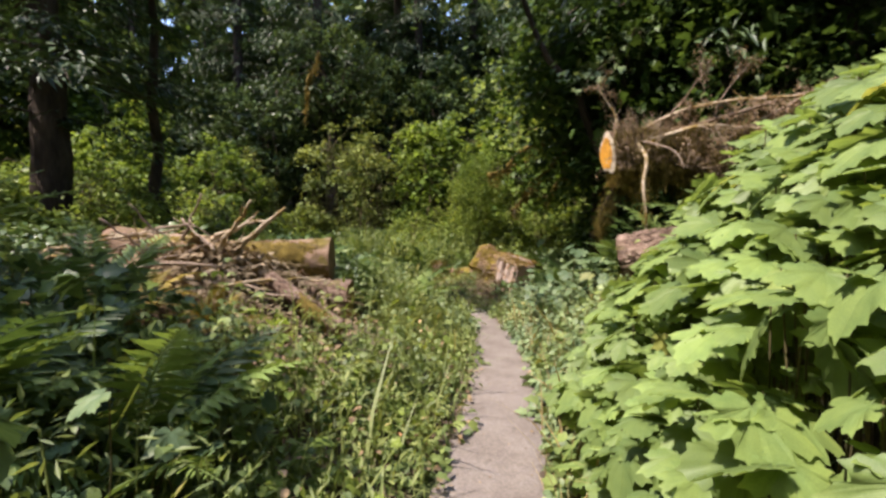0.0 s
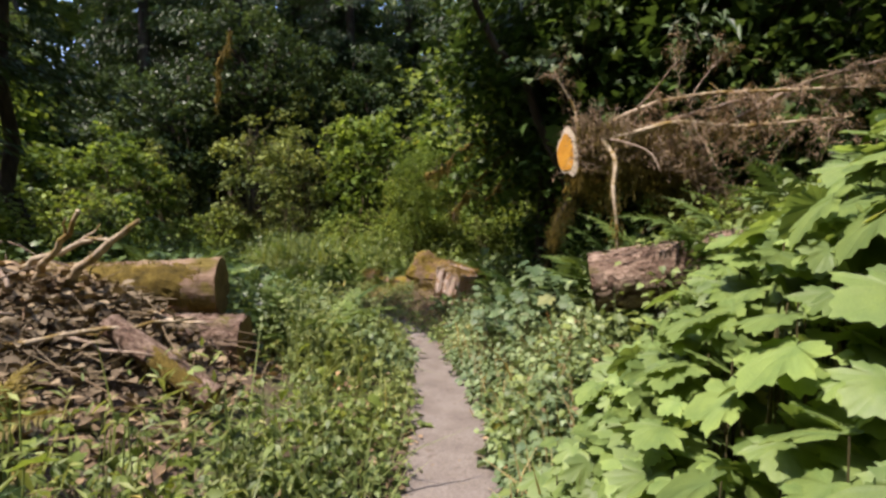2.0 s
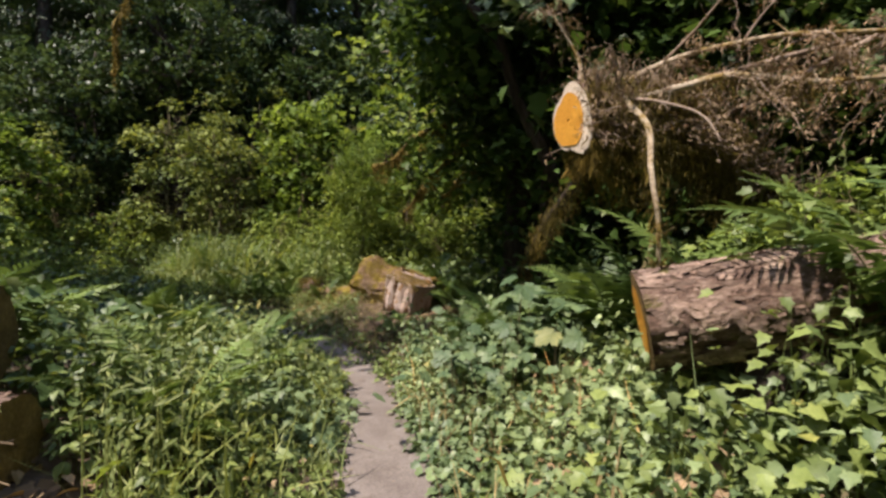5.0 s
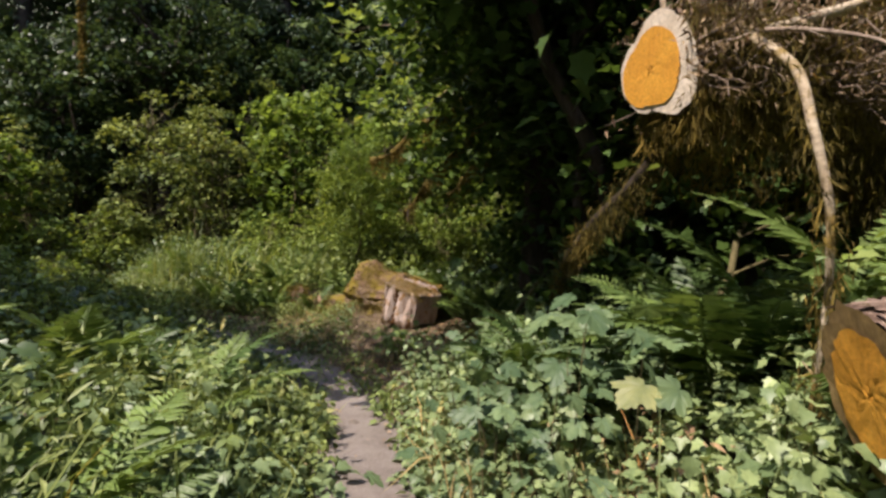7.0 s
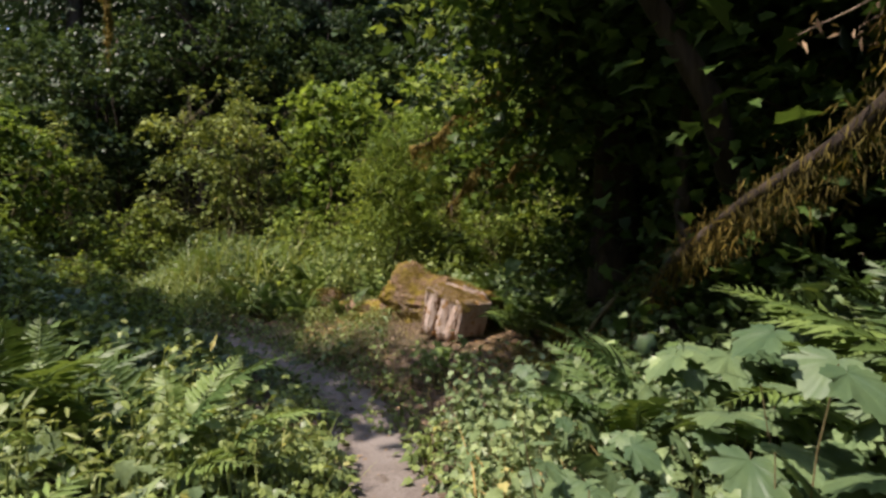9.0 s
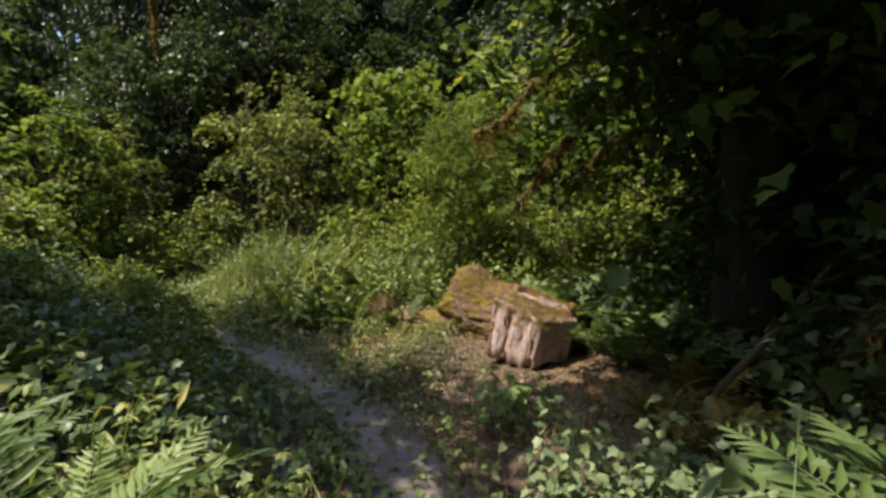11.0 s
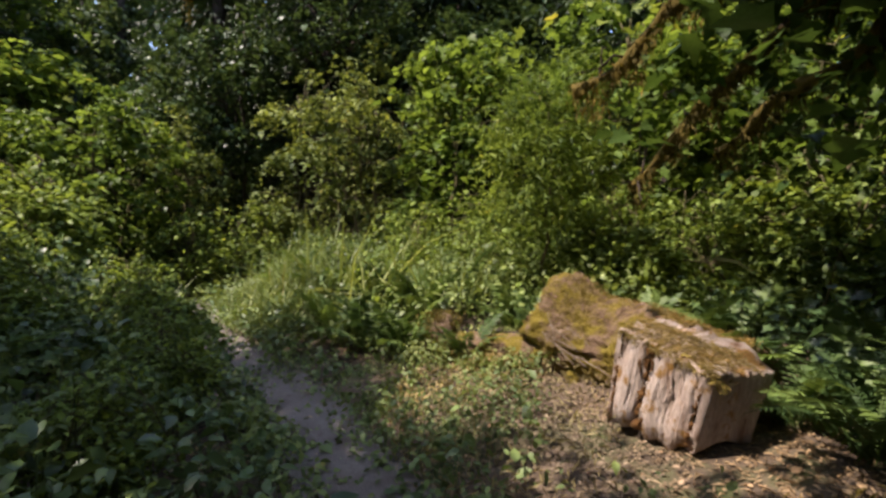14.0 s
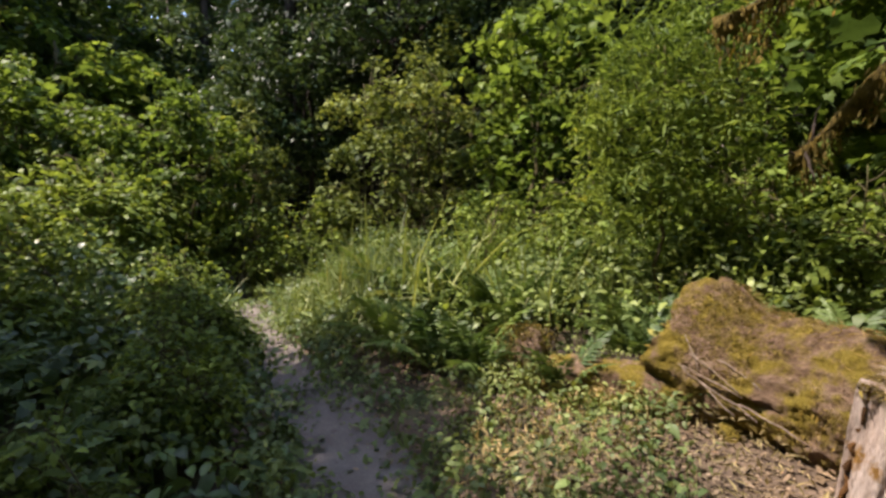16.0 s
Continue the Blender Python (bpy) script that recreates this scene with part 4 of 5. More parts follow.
# Dark bark colour stands in for the shade the root lies in.
part("limb", Shape().tube(rp, np.linspace(0.035, 0.07, len(rp)), 14, wob=0.08, seed=3), M_TRUNK, root, smooth=True)
rm = rp[go.integers(0, len(rp), 6000)] + go.normal(0, 0.06, (6000, 3)) - np.c_[np.zeros((6000, 2)), go.random(6000) ** 2 * 0.14]
part("moss", moss_tufts(rm, 0.045, 18), M_MOSSHANG, root, "hanging moss strands")["kind"] = "stuff"

# ---------------------------------------------------------------- split block and rotten log
BL, BR = np.array((-0.08, 17.0)), np.array((0.42, 16.62))
bu = (BR - BL) / np.linalg.norm(BR - BL)
bw = np.linalg.norm(BR - BL)
bn = np.array([-bu[1], bu[0]])
gb = np.random.default_rng(23)


def block_top(u, w):
    """Height of the block's sloping upper side."""
    share = np.clip(u / bw, 0, 1)
    return 0.74 - 0.20 * share + 0.10 * share * w / 0.5 + 0.08 * w * (1 - share) - 0.6 * np.clip(u - bw, 0, 0.2)


def split_block():
    """Upright chunk of split trunk: a furrowed sunlit front, a dark side, a sloping top under duff."""
    base_z = 0.035
    top = thing("split_log_block", (BL[0], BL[1], base_z), "weathered split block of trunk with furrowed grey-pink wood", "log block")
    nf = 84
    u = np.linspace(0, bw, nf)
    FURROWS = [(0.022, 0.010, 0.03), (0.075, 0.006, 0.014), (0.155, 0.007, 0.02), (0.225, 0.013, 0.075), (0.262, 0.008, 0.05), (0.36, 0.006, 0.015), (0.43, 0.005, 0.010), (0.50, 0.007, 0.014), (0.59, 0.010, 0.03)]
    side = np.stack([bw + np.linspace(0.004, 0.17, 22), np.linspace(0.02, 0.47, 22)], 1)
    back = np.stack([np.linspace(bw + 0.14, 0.06, 16), 0.50 + 0.10 * np.sin(np.linspace(0, 3.1, 16))], 1)
    left = np.stack([np.linspace(0.03, 0, 8), np.linspace(0.46, 0.03, 8)], 1)
    k = nf + 46
    rows = 34
    v = []
    SIDE_RIB = gb.uniform(0.0, 1.3, 22)
    for r in range(rows):
        q = r / (rows - 1)
        furrow = np.zeros(nf)
        for n0, (c, w, d) in enumerate(FURROWS):
            c = c + 0.012 * np.sin(q * 5 + n0 * 1.7) + 0.006 * np.sin(q * 13 + n0)
            furrow += d * (0.55 + 0.45 * np.sin(q * 7 + n0 * 2.1)) * np.exp(-((u - c) / w) ** 2)
        furrow += 0.002 * np.sin(u * 210 + 2 * np.sin(q * 6)) + 0.012 * np.sin(u * 31 + 1.5 * np.sin(q * 3 + 1)) + np.abs(gb.normal(0, 0.0025, nf))
        ring = np.concatenate([np.stack([u, furrow], 1), side + np.c_[0.010 * np.sin(np.arange(22) * 1.9 + 0.8 * np.sin(q * 4)) * SIDE_RIB, np.zeros(22)], back, left])
        high = block_top(ring[:, 0], ring[:, 1])
        foot = 0.03 * np.sin(ring[:, 0] * 11) + 0.02 * np.sin(ring[:, 0] * 37) + 0.02
        jag = 0.014 * gb.normal(0, 1, k) if r == rows - 1 else 0.0
        p = ring + np.stack([0.09 * q + 0.03 * q * (ring[:, 0] > bw), 0.02 + 0.035 * q + 0.05 * (1 - np.minimum(1, 4 * q)) ** 2 * (np.arange(k) < nf)], 1)
        xy = p[:, :1] * bu + p[:, 1:] * bn
        v.append(np.concatenate([xy, (foot + q * (high - foot) + jag)[:, None]], 1))
    v = np.array(v)
    mid = np.array([[*(bw / 2 * bu + 0.25 * bn), 0.05], [*((bw / 2 + 0.05) * bu + 0.28 * bn), 0.67]])
    i, j = np.meshgrid(np.arange(rows - 1), np.arange(k), indexing="ij")
    a, b = (i * k + j).ravel(), (i * k + (j + 1) % k).ravel()
    f = np.concatenate([np.stack([a, b, b + k], 1), np.stack([a, b + k, a + k], 1)])
    e = (rows - 1) * k
    q = np.arange(k)
    f = np.concatenate([f, np.stack([np.full(k, rows * k + 1), e + q, e + (q + 1) % k], 1), np.stack([np.full(k, rows * k), (q + 1) % k, q], 1)])
    part("wood", Shape().add(np.concatenate([v.reshape(-1, 3), mid]), f), M_BLOCK, top)
    # Added support, dark so that it reads as the shadow beneath the block.
    heel = Shape().tube([(*(0.30 * bu + 0.30 * bn), -0.25), (*(0.30 * bu + 0.30 * bn), -0.05), (*(0.32 * bu + 0.30 * bn), 0.08)], [0.24, 0.22, 0.20], 18, wob=0.12, seed=2)
    part("added_dark_foot", heel, M_TRUNK, top, "dark support added under the block, coloured for its shaded gap")
    # Rust-coloured strips whose dark tone also paints the furrows' missing shade.
    for cu, cr in ((0.03, 0.011), (0.238, 0.019), (0.268, 0.009), (0.59, 0.010)):
        lo, hi = cu * bu + (0.040 + cr * 0.3) * bn, (cu + 0.09) * bu + (0.062 + cr * 0.3) * bn
        part("crack", Shape().tube(bend((*lo, 0.06), (*hi, float(block_top(cu, 0.0)) - 0.02), 26, 0, 0.010, gb), cr * gb.uniform(0.2, 1.5, 26), 7, wob=0.3, seed=int(cu * 999)), M_CRACK, top, "rusty rotten crack with furrow shade in its dark colour")
    for k in range(9):
        cu = gb.uniform(0.02, bw)
        zz = gb.uniform(0.1, 0.5)
        q0 = (cu + 0.05) * bu + 0.048 * bn
        part("splinter", Shape().tube(bend((*q0, zz), (*(q0 + gb.normal(0, 0.008, 2)), zz + gb.uniform(0.08, 0.22)), 7, 0, 0.004, gb), np.r_[0.003, gb.uniform(0.006, 0.014, 5), 0.003], 5, wob=0.3, seed=k), M_CRACK if k % 3 == 0 else M_BLOCK, top)
    n = 4200
    pu, pv = gb.uniform(0.0, bw + 0.17, n), gb.uniform(-0.01, 0.52, n)
    ok = pv > (pu - bw) * 2.6 - 0.02
    pu, pv = pu[ok], pv[ok]
    n = len(pu)
    z = block_top(pu, pv) + 0.05 * np.exp(-((pv - 0.25) / 0.15) ** 2) * gb.random(n)
    z[pv > 0.42] -= gb.random((pv > 0.42).sum()) * 0.15
    pos = np.concatenate([(pu + 0.095)[:, None] * bu + (pv + 0.05)[:, None] * bn, z[:, None]], 1)
    s = Shape().leaves(STRAND, pos, *turned(gb, n, 0.05, 0.35), gb.uniform(0.03, 0.075, n))
    part("duff", s, M_STRAW, top, "brown needles and dry moss lying on top")["kind"] = "stuff"
    n = 2600
    pu, pv = gb.uniform(0.0, bw + 0.1, n), np.abs(gb.normal(0, 0.09, n))
    pos = np.concatenate([(pu + 0.09)[:, None] * bu + (pv + 0.045)[:, None] * bn, (block_top(pu, pv) + 0.005 - 0.05 * gb.random(n) ** 3)[:, None]], 1)
    part("moss", moss_tufts(pos, 0.022, 25, 0.4, SLIM), M_MOSSHANG, top, "yellow moss along the upper edge")["kind"] = "stuff"


split_block()

rot = thing("rotten_log", (-0.36, 18.72, 0.0), "old rotten log wrapped in golden moss beside the trail", "log")
R_AX, R_FRONT = np.array([0.707, -0.707, 0.0]), np.array([-0.707, -0.707, 0.0])


def rotten_skin(t, a):
    """Point of the log's outside at the share t of its length and the angle a round it (0: front, a quarter turn: top), with its outward way."""
    r = (0.47 - 0.10 * t) * (1 + 0.05 * np.sin(3 * a + 5 * t) + 0.035 * np.sin(7 * a + 9 * t) + 0.05 * np.sin(11 * t + a))
    r = r * (1 + 0.025 * np.sin(a * 23 + 3 * np.sin(t * 8)) + 0.02 * np.sin(a * 41 + t * 17))
    ca, sa = np.cos(a), np.sin(a)
    crest = 0.17 * np.exp(-((t - 0.05) / 0.10) ** 2) * np.exp(-((a - 1.6) / 0.55) ** 2)
    flare = np.exp(-t * 7) * np.clip(-sa + 0.55, 0, 1.4)
    along_ax = 1.95 * t - 0.24 * flare + 0.05 * np.sin(5 * a) * np.exp(-t * 12)
    front = r * ca * (1.05 + 0.25 * flare * (ca > 0))
    up = 0.44 - 0.17 * t + r * sa + crest
    out = ca[..., None] * R_FRONT + sa[..., None] * np.array([0, 0, 1.0])
    return along_ax[..., None] * R_AX + front[..., None] * R_FRONT + up[..., None] * np.array([0, 0, 1.0]), out


na, ns = 110, 80
AA, TT = np.meshgrid(np.linspace(0, 2 * np.pi, na, endpoint=False), np.linspace(0, 1, ns))
skin, skin_out = rotten_skin(TT, AA)
lumps = 0.045 * waves(TT * 16, AA * 3.2, 31) + 0.02 * waves(TT * 45, AA * 9, 32)
skin = skin + skin_out * (lumps + gb.normal(0, 0.006, (ns, na)))[..., None]
ri, rj = np.meshgrid(np.arange(ns - 1), np.arange(na), indexing="ij")
pa, pb = (ri * na + rj).ravel(), (ri * na + (rj + 1) % na).ravel()
part("bark", Shape().add(skin.reshape(-1, 3), np.concatenate([np.stack([pa, pb, pb + na], 1), np.stack([pa, pb + na, pa + na], 1)])), M_ROT, rot)
for row, inward in ((skin[0], 0.16), (skin[-1], -0.05)):
    hub = row.mean(0) + inward * R_AX
    rings = [hub + (row - hub) * q + gb.normal(0, 0.012 * (q < 1), row.shape) for q in (1.0, 0.75, 0.5, 0.25, 0.04)]
    cell = np.concatenate(rings)
    ei, ej = np.meshgrid(np.arange(4), np.arange(na), indexing="ij")
    ea, eb = (ei * na + ej).ravel(), (ei * na + (ej + 1) % na).ravel()
    ends = Shape().add(cell, np.concatenate([np.stack([ea, eb, eb + na], 1), np.stack([ea, eb + na, ea + na], 1)]))
    part("broken_end", ends, M_ROT, rot, "crumbling broken end")
for k in range(16):
    a = gb.uniform(0.2, 2.9)
    p0, o0 = rotten_skin(np.array([0.015]), np.array([a]))
    d = -R_AX * gb.uniform(0.03, 0.12) + o0[0] * gb.uniform(-0.03, 0.04)
    part("splinter", Shape().tube(bend(p0[0] - 0.03 * o0[0] + 0.03 * R_AX, p0[0] - 0.03 * o0[0] + d, 5), [0.035, 0.03, 0.024, 0.014, 0.004], 6, wob=0.2, seed=k), M_ROT, rot)
for q0, q1, rr in [((-0.05, -0.30, 0.22), (-0.42, -0.62, -0.16), 0.14), ((0.12, -0.44, 0.2), (0.02, -0.86, -0.16), 0.12), ((-0.15, -0.1, 0.3), (-0.6, -0.25, -0.12), 0.13)]:
    part("root_flare", Shape().tube(bend(q0, q1, 10, 0.03, 0.015, gb), np.linspace(rr, rr * 0.35, 10), 14, wob=0.13, seed=int(rr * 99)), M_ROT, rot)
n = 15000
t, a = gb.random(n), gb.normal(0.95, 0.75, n)
patchy = waves(t * 11 + 1, a * 3.1, 6) + 0.22 * np.exp(-t * 6) > 0.10
mp2, mo2 = rotten_skin(t[patchy], a[patchy])
part("moss", moss_tufts(mp2 + mo2 * 0.012, 0.020, 19, 0.5, SLIM), M_MOSSHANG, rot, "thick golden moss")["kind"] = "stuff"
n = 2200
t, a = gb.uniform(0.08, 1.0, n), gb.normal(1.55, 0.33, n)
mp3, mo3 = rotten_skin(t, a)
part("duff", Shape().leaves(STRAND, mp3 + mo3 * 0.025, *turned(gb, n, 0.05, 0.4), gb.uniform(0.03, 0.08, n)), M_STRAW, rot, "dry needles along the top of the log")["kind"] = "stuff"
for k in range(12):
    t0, a0 = gb.uniform(0.0, 0.35), gb.uniform(-0.5, 0.6)
    p0, o0 = rotten_skin(np.array([t0]), np.array([a0]))
    p1, o1 = rotten_skin(np.array([t0 + gb.uniform(0.08, 0.2)]), np.array([a0 - gb.uniform(0.1, 0.4)]))
    part("bark_strip", Shape().tube(bend(p0[0] + 0.01 * o0[0], p1[0] + 0.02 * o1[0], 7, 0.01, 0.006, gb), 0.005, 5, wob=0.2, seed=k), M_TWIG, rot)


def mossy_branch(label, pts, r, seed, amount=900, drop=0.3):
    p = dense(np.array(pts), 0.07)
    g = np.random.default_rng(seed)
    k = np.arange(len(p))
    p = p + np.stack([0.05 * np.sin(k * 0.31 + seed), 0.04 * np.sin(k * 0.23 + 2 * seed), 0.07 * np.sin(k * 0.27 + 3 * seed)], 1)
    top = thing("mossy_branch", tuple(p[0]), label, "branch", "mossy branches")
    p = p - p[0]
    s = Shape().tube(p, np.linspace(r, r * 0.4, len(p)), 9, wob=0.12, seed=seed)
    for k in range(6):
        i = g.integers(len(p) // 4, len(p))
        s.tube(bend(p[i], p[i] + g.normal(0, 0.25, 3), 6, 0, 0.02, g), np.linspace(r * 0.4, 0.004, 6), 5)
    part("limb", s, M_TRUNK, top, smooth=True)
    fat = 0.022 + 0.065 * np.sin(np.arange(len(p)) * 0.33 + seed) ** 2 * (np.arange(len(p)) > len(p) * 0.3)
    low = p - np.c_[np.zeros((len(p), 2)), 0.6 * fat]
    part("moss_sleeve", Shape().tube(low[2:], fat[2:], 12, wob=0.16, seed=seed + 9), M_MOSS, top, "thick sleeve of brown and golden moss")
    amount *= 3
    i = g.integers(0, len(p), amount)
    thick = 0.35 + np.sin(i * 0.35 + seed) ** 2
    w = p[i] + g.normal(0, 0.035, (amount, 3)) - np.c_[np.zeros((amount, 2)), g.random(amount) ** 1.8 * drop * thick]
    part("moss", moss_tufts(w, 0.06, seed, 1.2, SLIM), M_MOSSHANG, top, "draped golden moss")["kind"] = "stuff"


mossy_branch("drooping branch wrapped in moss", [(2.3, 16.2, 4.9), (1.5, 17.8, 4.2), (0.5, 18.6, 3.62), (-0.31, 19.03, 3.15)], 0.05, 3, 1500, 0.35)
mossy_branch("hooked branch heavy with golden moss", [(2.3, 16.2, 4.4), (1.9, 17.8, 3.7), (1.35, 18.7, 3.25), (0.92, 19.2, 2.82), (0.75, 19.6, 2.45), (0.40, 19.8, 2.2)], 0.05, 4, 1700, 0.3)
mossy_branch("mossy branch low over the shrubs", [(2.4, 16.5, 3.9), (2.2, 18.2, 3.3), (1.8, 19.3, 2.9), (1.4, 20.0, 2.6)], 0.04, 5, 1200, 0.3)
mossy_branch("mossy twig hanging from a tree", [(-5.5, 18.6, 7.0), (-6.2, 19.4, 6.2), (-6.5, 19.8, 5.3)], 0.03, 6, 400, 0.4)

snag = thing("mossy_snag", (-1.85, 18.85, gz(-1.85, 18.85)), "small rotten snag with yellow moss", "stump")
part("bark", Shape().tube([(0, 0, -0.1), (0, 0, 0.2), (0.03, 0, 0.42), (0.06, 0, 0.55)], [0.25, 0.18, 0.14, 0.04], 18, wob=0.22, seed=4), M_BARK_MOSSY, snag)
part("moss", moss_tufts(np.c_[gb.normal(0, 0.12, (2200, 2)), gb.uniform(0.05, 0.6, 2200)], 0.045, 21, 0.5, SLIM), M_MOSSHANG, snag, "yellow moss cap")["kind"] = "stuff"
log_g, m_g = log_thing("dark rotten log half sunk in leaves", (-1.7, 19.25, 0.14), (0.92, -0.35, 0.05), 1.1, 0.15, 0.17, 14, M_TRUNK, M_OLDCUT, None, felled)
log_h, m_h = log_thing("crumbled reddish rotten log beside the mossy log", (-1.60, 18.72, 0.12), (0.96, -0.22, 0.06), 1.05, 0.19, 0.23, 15, M_ROT, M_TRUNK, None, felled, 0.09)

gt = np.random.default_rng(64)
for k in range(16):
    tx, ty = gt.uniform(-0.9, 1.7), gt.uniform(15.3, 16.5)
    a, h = gt.uniform(0, 6.28), gt.uniform(0.10, 0.28)
    ends2 = [(tx + q * h * np.cos(a), ty + q * h * np.sin(a)) for q in (-1, 1)]
    p = bend(*[(x, y, gz(x, y) + 0.012) for x, y in ends2], 8, 0.012, 0.006, gt)
    st = Shape().tube(p, np.linspace(1, 0.5, 8) * gt.uniform(0.004, 0.010), 6, wob=0.1, seed=k)
    st.tube(bend(p[4], p[4] + (gt.normal(0, 0.05), gt.normal(0, 0.05), 0.02), 4), [0.004, 0.003, 0.002, 0.001], 4)
    single("twig", st, M_PALE if k % 3 == 0 else M_TWIG, "pale dead twig lying on the bare earth" if k % 3 == 0 else "brown dead twig lying on the bare earth", "twig", "fallen twigs", smooth=True)

# ---------------------------------------------------------------- ferns


def frond_mesh(seed, mat, pairs=30):
    g = np.random.default_rng(seed)
    s = Shape()
    t = np.linspace(0, 1, pairs + 4)
    spine = np.stack([0.04 * np.sin(t * 3), t * 0.92, 0.62 * t - 0.62 * t ** 2.2], 1)
    s.tube(spine, np.linspace(0.006, 0.002, len(t)), 4, cap=False)
    for i in range(3, len(t)):
        q = (i - 3) / (pairs)
        w = 0.17 * np.sin(np.pi * min(1, 0.18 + 0.85 * q)) ** 0.8 + 0.012
        for side in (-1, 1):
            yaw = -side * (1.25 - 0.35 * q) + g.normal(0, 0.06)
            s.leaves(SLIM, spine[i][None], np.array([yaw]), np.array([g.normal(-0.15, 0.12)]), np.array([0.0]), np.array([w * g.uniform(0.9, 1.1)]))
    return s.mesh("frond", mat)


FRONDS = [frond_mesh(k, M_FERN) for k in range(4)]
DRY_FRONDS = [frond_mesh(k + 4, M_FERN_DRY) for k in range(3)]


def fern(x, y, size, seed, fronds=11, label="sword fern with arching green fronds", blades=FRONDS):
    g = np.random.default_rng(seed)
    top = thing("fern", (x, y, gz(x, y) - 0.02), label, "fern", "ferns")
    for k in range(fronds):
        a = 360 * k / fronds + g.normal(0, 14)
        m = pose(0, 0, 0, 0, 0, a) @ pose(0, 0.02, 0, g.uniform(20, 62), g.normal(0, 8), 0) @ Matrix.Scale(size * g.uniform(0.75, 1.1), 4)
        part("frond", blades[k % len(blades)], None, top, m=m)


FERNS = [(2.15, 11.5, 1.2), (2.35, 12.0, 1.1), (1.4, 12.5, 1.05), (2.45, 10.75, 1.15), (2.9, 10.2, 1.15), (3.5, 10.6, 1.2), (2.35, 11.3, 1.1), (3.1, 9.4, 1.1), (3.9, 9.6, 1.2), (2.6, 9.6, 1.0),
         (-1.35, 12.6, 0.95), (-2.2, 12.7, 0.95), (-1.15, 10.7, 0.95), (-2.9, 11.6, 1.0), (-1.25, 6.35, 0.85), (-1.75, 6.0, 1.0), (-2.2, 7.0, 1.0), (-2.9, 6.6, 1.1), (-2.6, 10.9, 0.9),
         (1.45, 16.7, 0.85), (1.75, 15.9, 0.9), (0.95, 17.75, 0.8), (0.45, 18.9, 0.85), (-0.1, 19.4, 0.8), (-1.1, 19.7, 0.8), (-2.4, 19.9, 1.0), (-3.1, 20.4, 1.1), (-3.9, 20.6, 1.2), (-4.8, 21.2, 1.3),
         (-5.5, 21.9, 1.2), (-2.0, 20.9, 1.1), (1.3, 18.6, 0.9), (2.2, 18.0, 0.9), (1.5, 19.7, 1.0), (-0.3, 21.0, 1.0), (-3.4, 14.6, 0.9), (-4.6, 15.6, 1.0), (-6.0, 17.0, 1.1), (2.5, 20.2, 1.0),
         (-2.3, 18.9, 0.85), (-1.45, 18.55, 0.65), (-3.0, 19.2, 0.9), (-3.6, 19.5, 0.95), (-0.75, 19.2, 0.75), (1.75, 16.35, 0.95), (1.25, 17.2, 0.8)]
for k, (x, y, s) in enumerate(FERNS):
    fern(x, y, s * 1.22, 200 + k, 10 + k % 4)

for k, (x, y, s) in enumerate([(-1.95, 8.0, 0.6), (-2.4, 7.5, 0.75), (-1.6, 7.3, 0.6), (-2.7, 8.1, 0.6), (1.35, 15.1, 0.6), (1.5, 14.4, 0.7), (1.75, 15.3, 0.7)]):
    fern(x, y, s, 260 + k, 12, "yellowing fern with drooping golden fronds", DRY_FRONDS)

# ---------------------------------------------------------------- undergrowth


def undergrowth(name, label, mat, leaf, size, x0, x1, y0, y1, n, low, high, seed, reach=1.0, edge=0.36, keep=None, stems=0.06, droop=0.25, wild=0.45):
    """A carpet of leafy plants over a stretch of ground, low beside the trail and taller away from it."""
    g = np.random.default_rng(seed)
    x, y = g.uniform(x0, x1, n), g.uniform(y0, y1, n)
    d = np.abs(trail_gap(x, y))
    patch = waves(x * 2.2, y * 2.2, seed)
    ok = (d > edge + g.exponential(0.05, n) - 0.06) & (g.random(n) < 0.75 + 0.6 * patch)
    if keep is not None:
        ok &= keep(x, y)
    x, y, d, patch = x[ok], y[ok], d[ok], patch[ok]
    n = len(x)
    h = (low + (high - low) * smooth01((d - edge) / reach)) * np.clip(0.85 + 0.5 * patch, 0.35, 1.4)
    u = 0.25 + 0.75 * g.random(n) ** 0.55
    base = ground_z(x, y)
    pos = np.stack([x, y, base + h * u], 1)
    s = Shape().leaves(leaf, pos, *turned(g, n, droop, wild), size * g.lognormal(0, 0.3, n))
    for k in np.nonzero(g.random(n) < stems)[0][:900]:
        s.tube([(x[k] + g.normal(0, 0.03), y[k] + g.normal(0, 0.03), base[k] - 0.03), (x[k], y[k], pos[k, 2])], 0.004, 3, cap=False)
    return single(name, s, mat, label, "undergrowth", kind="stuff")


def plants(name, label, mat, blade, size, x0, x1, y0, y1, n, low, high, seed, reach=1.0, edge=0.33, keep=None, leaves=9, three=False, lean=0.35):
    """Leafy plants: each a leaning stem with leaves set spirally along it, whole or in threes."""
    g = np.random.default_rng(seed)
    x, y = g.uniform(x0, x1, n), g.uniform(y0, y1, n)
    d = np.abs(trail_gap(x, y))
    patch = waves(x * 2.2, y * 2.2, seed)
    ok = (d > edge + g.exponential(0.06, n) - 0.05) & (g.random(n) < 0.78 + 0.6 * patch)
    if keep is not None:
        ok &= keep(x, y)
    x, y, d, patch = x[ok], y[ok], d[ok], patch[ok]
    n = len(x)
    h = (low + (high - low) * smooth01((d - edge) / reach)) * np.clip(0.85 + 0.5 * patch, 0.4, 1.4) * g.lognormal(0, 0.22, n)
    foot = np.stack([x, y, ground_z(x, y) - 0.02], 1)
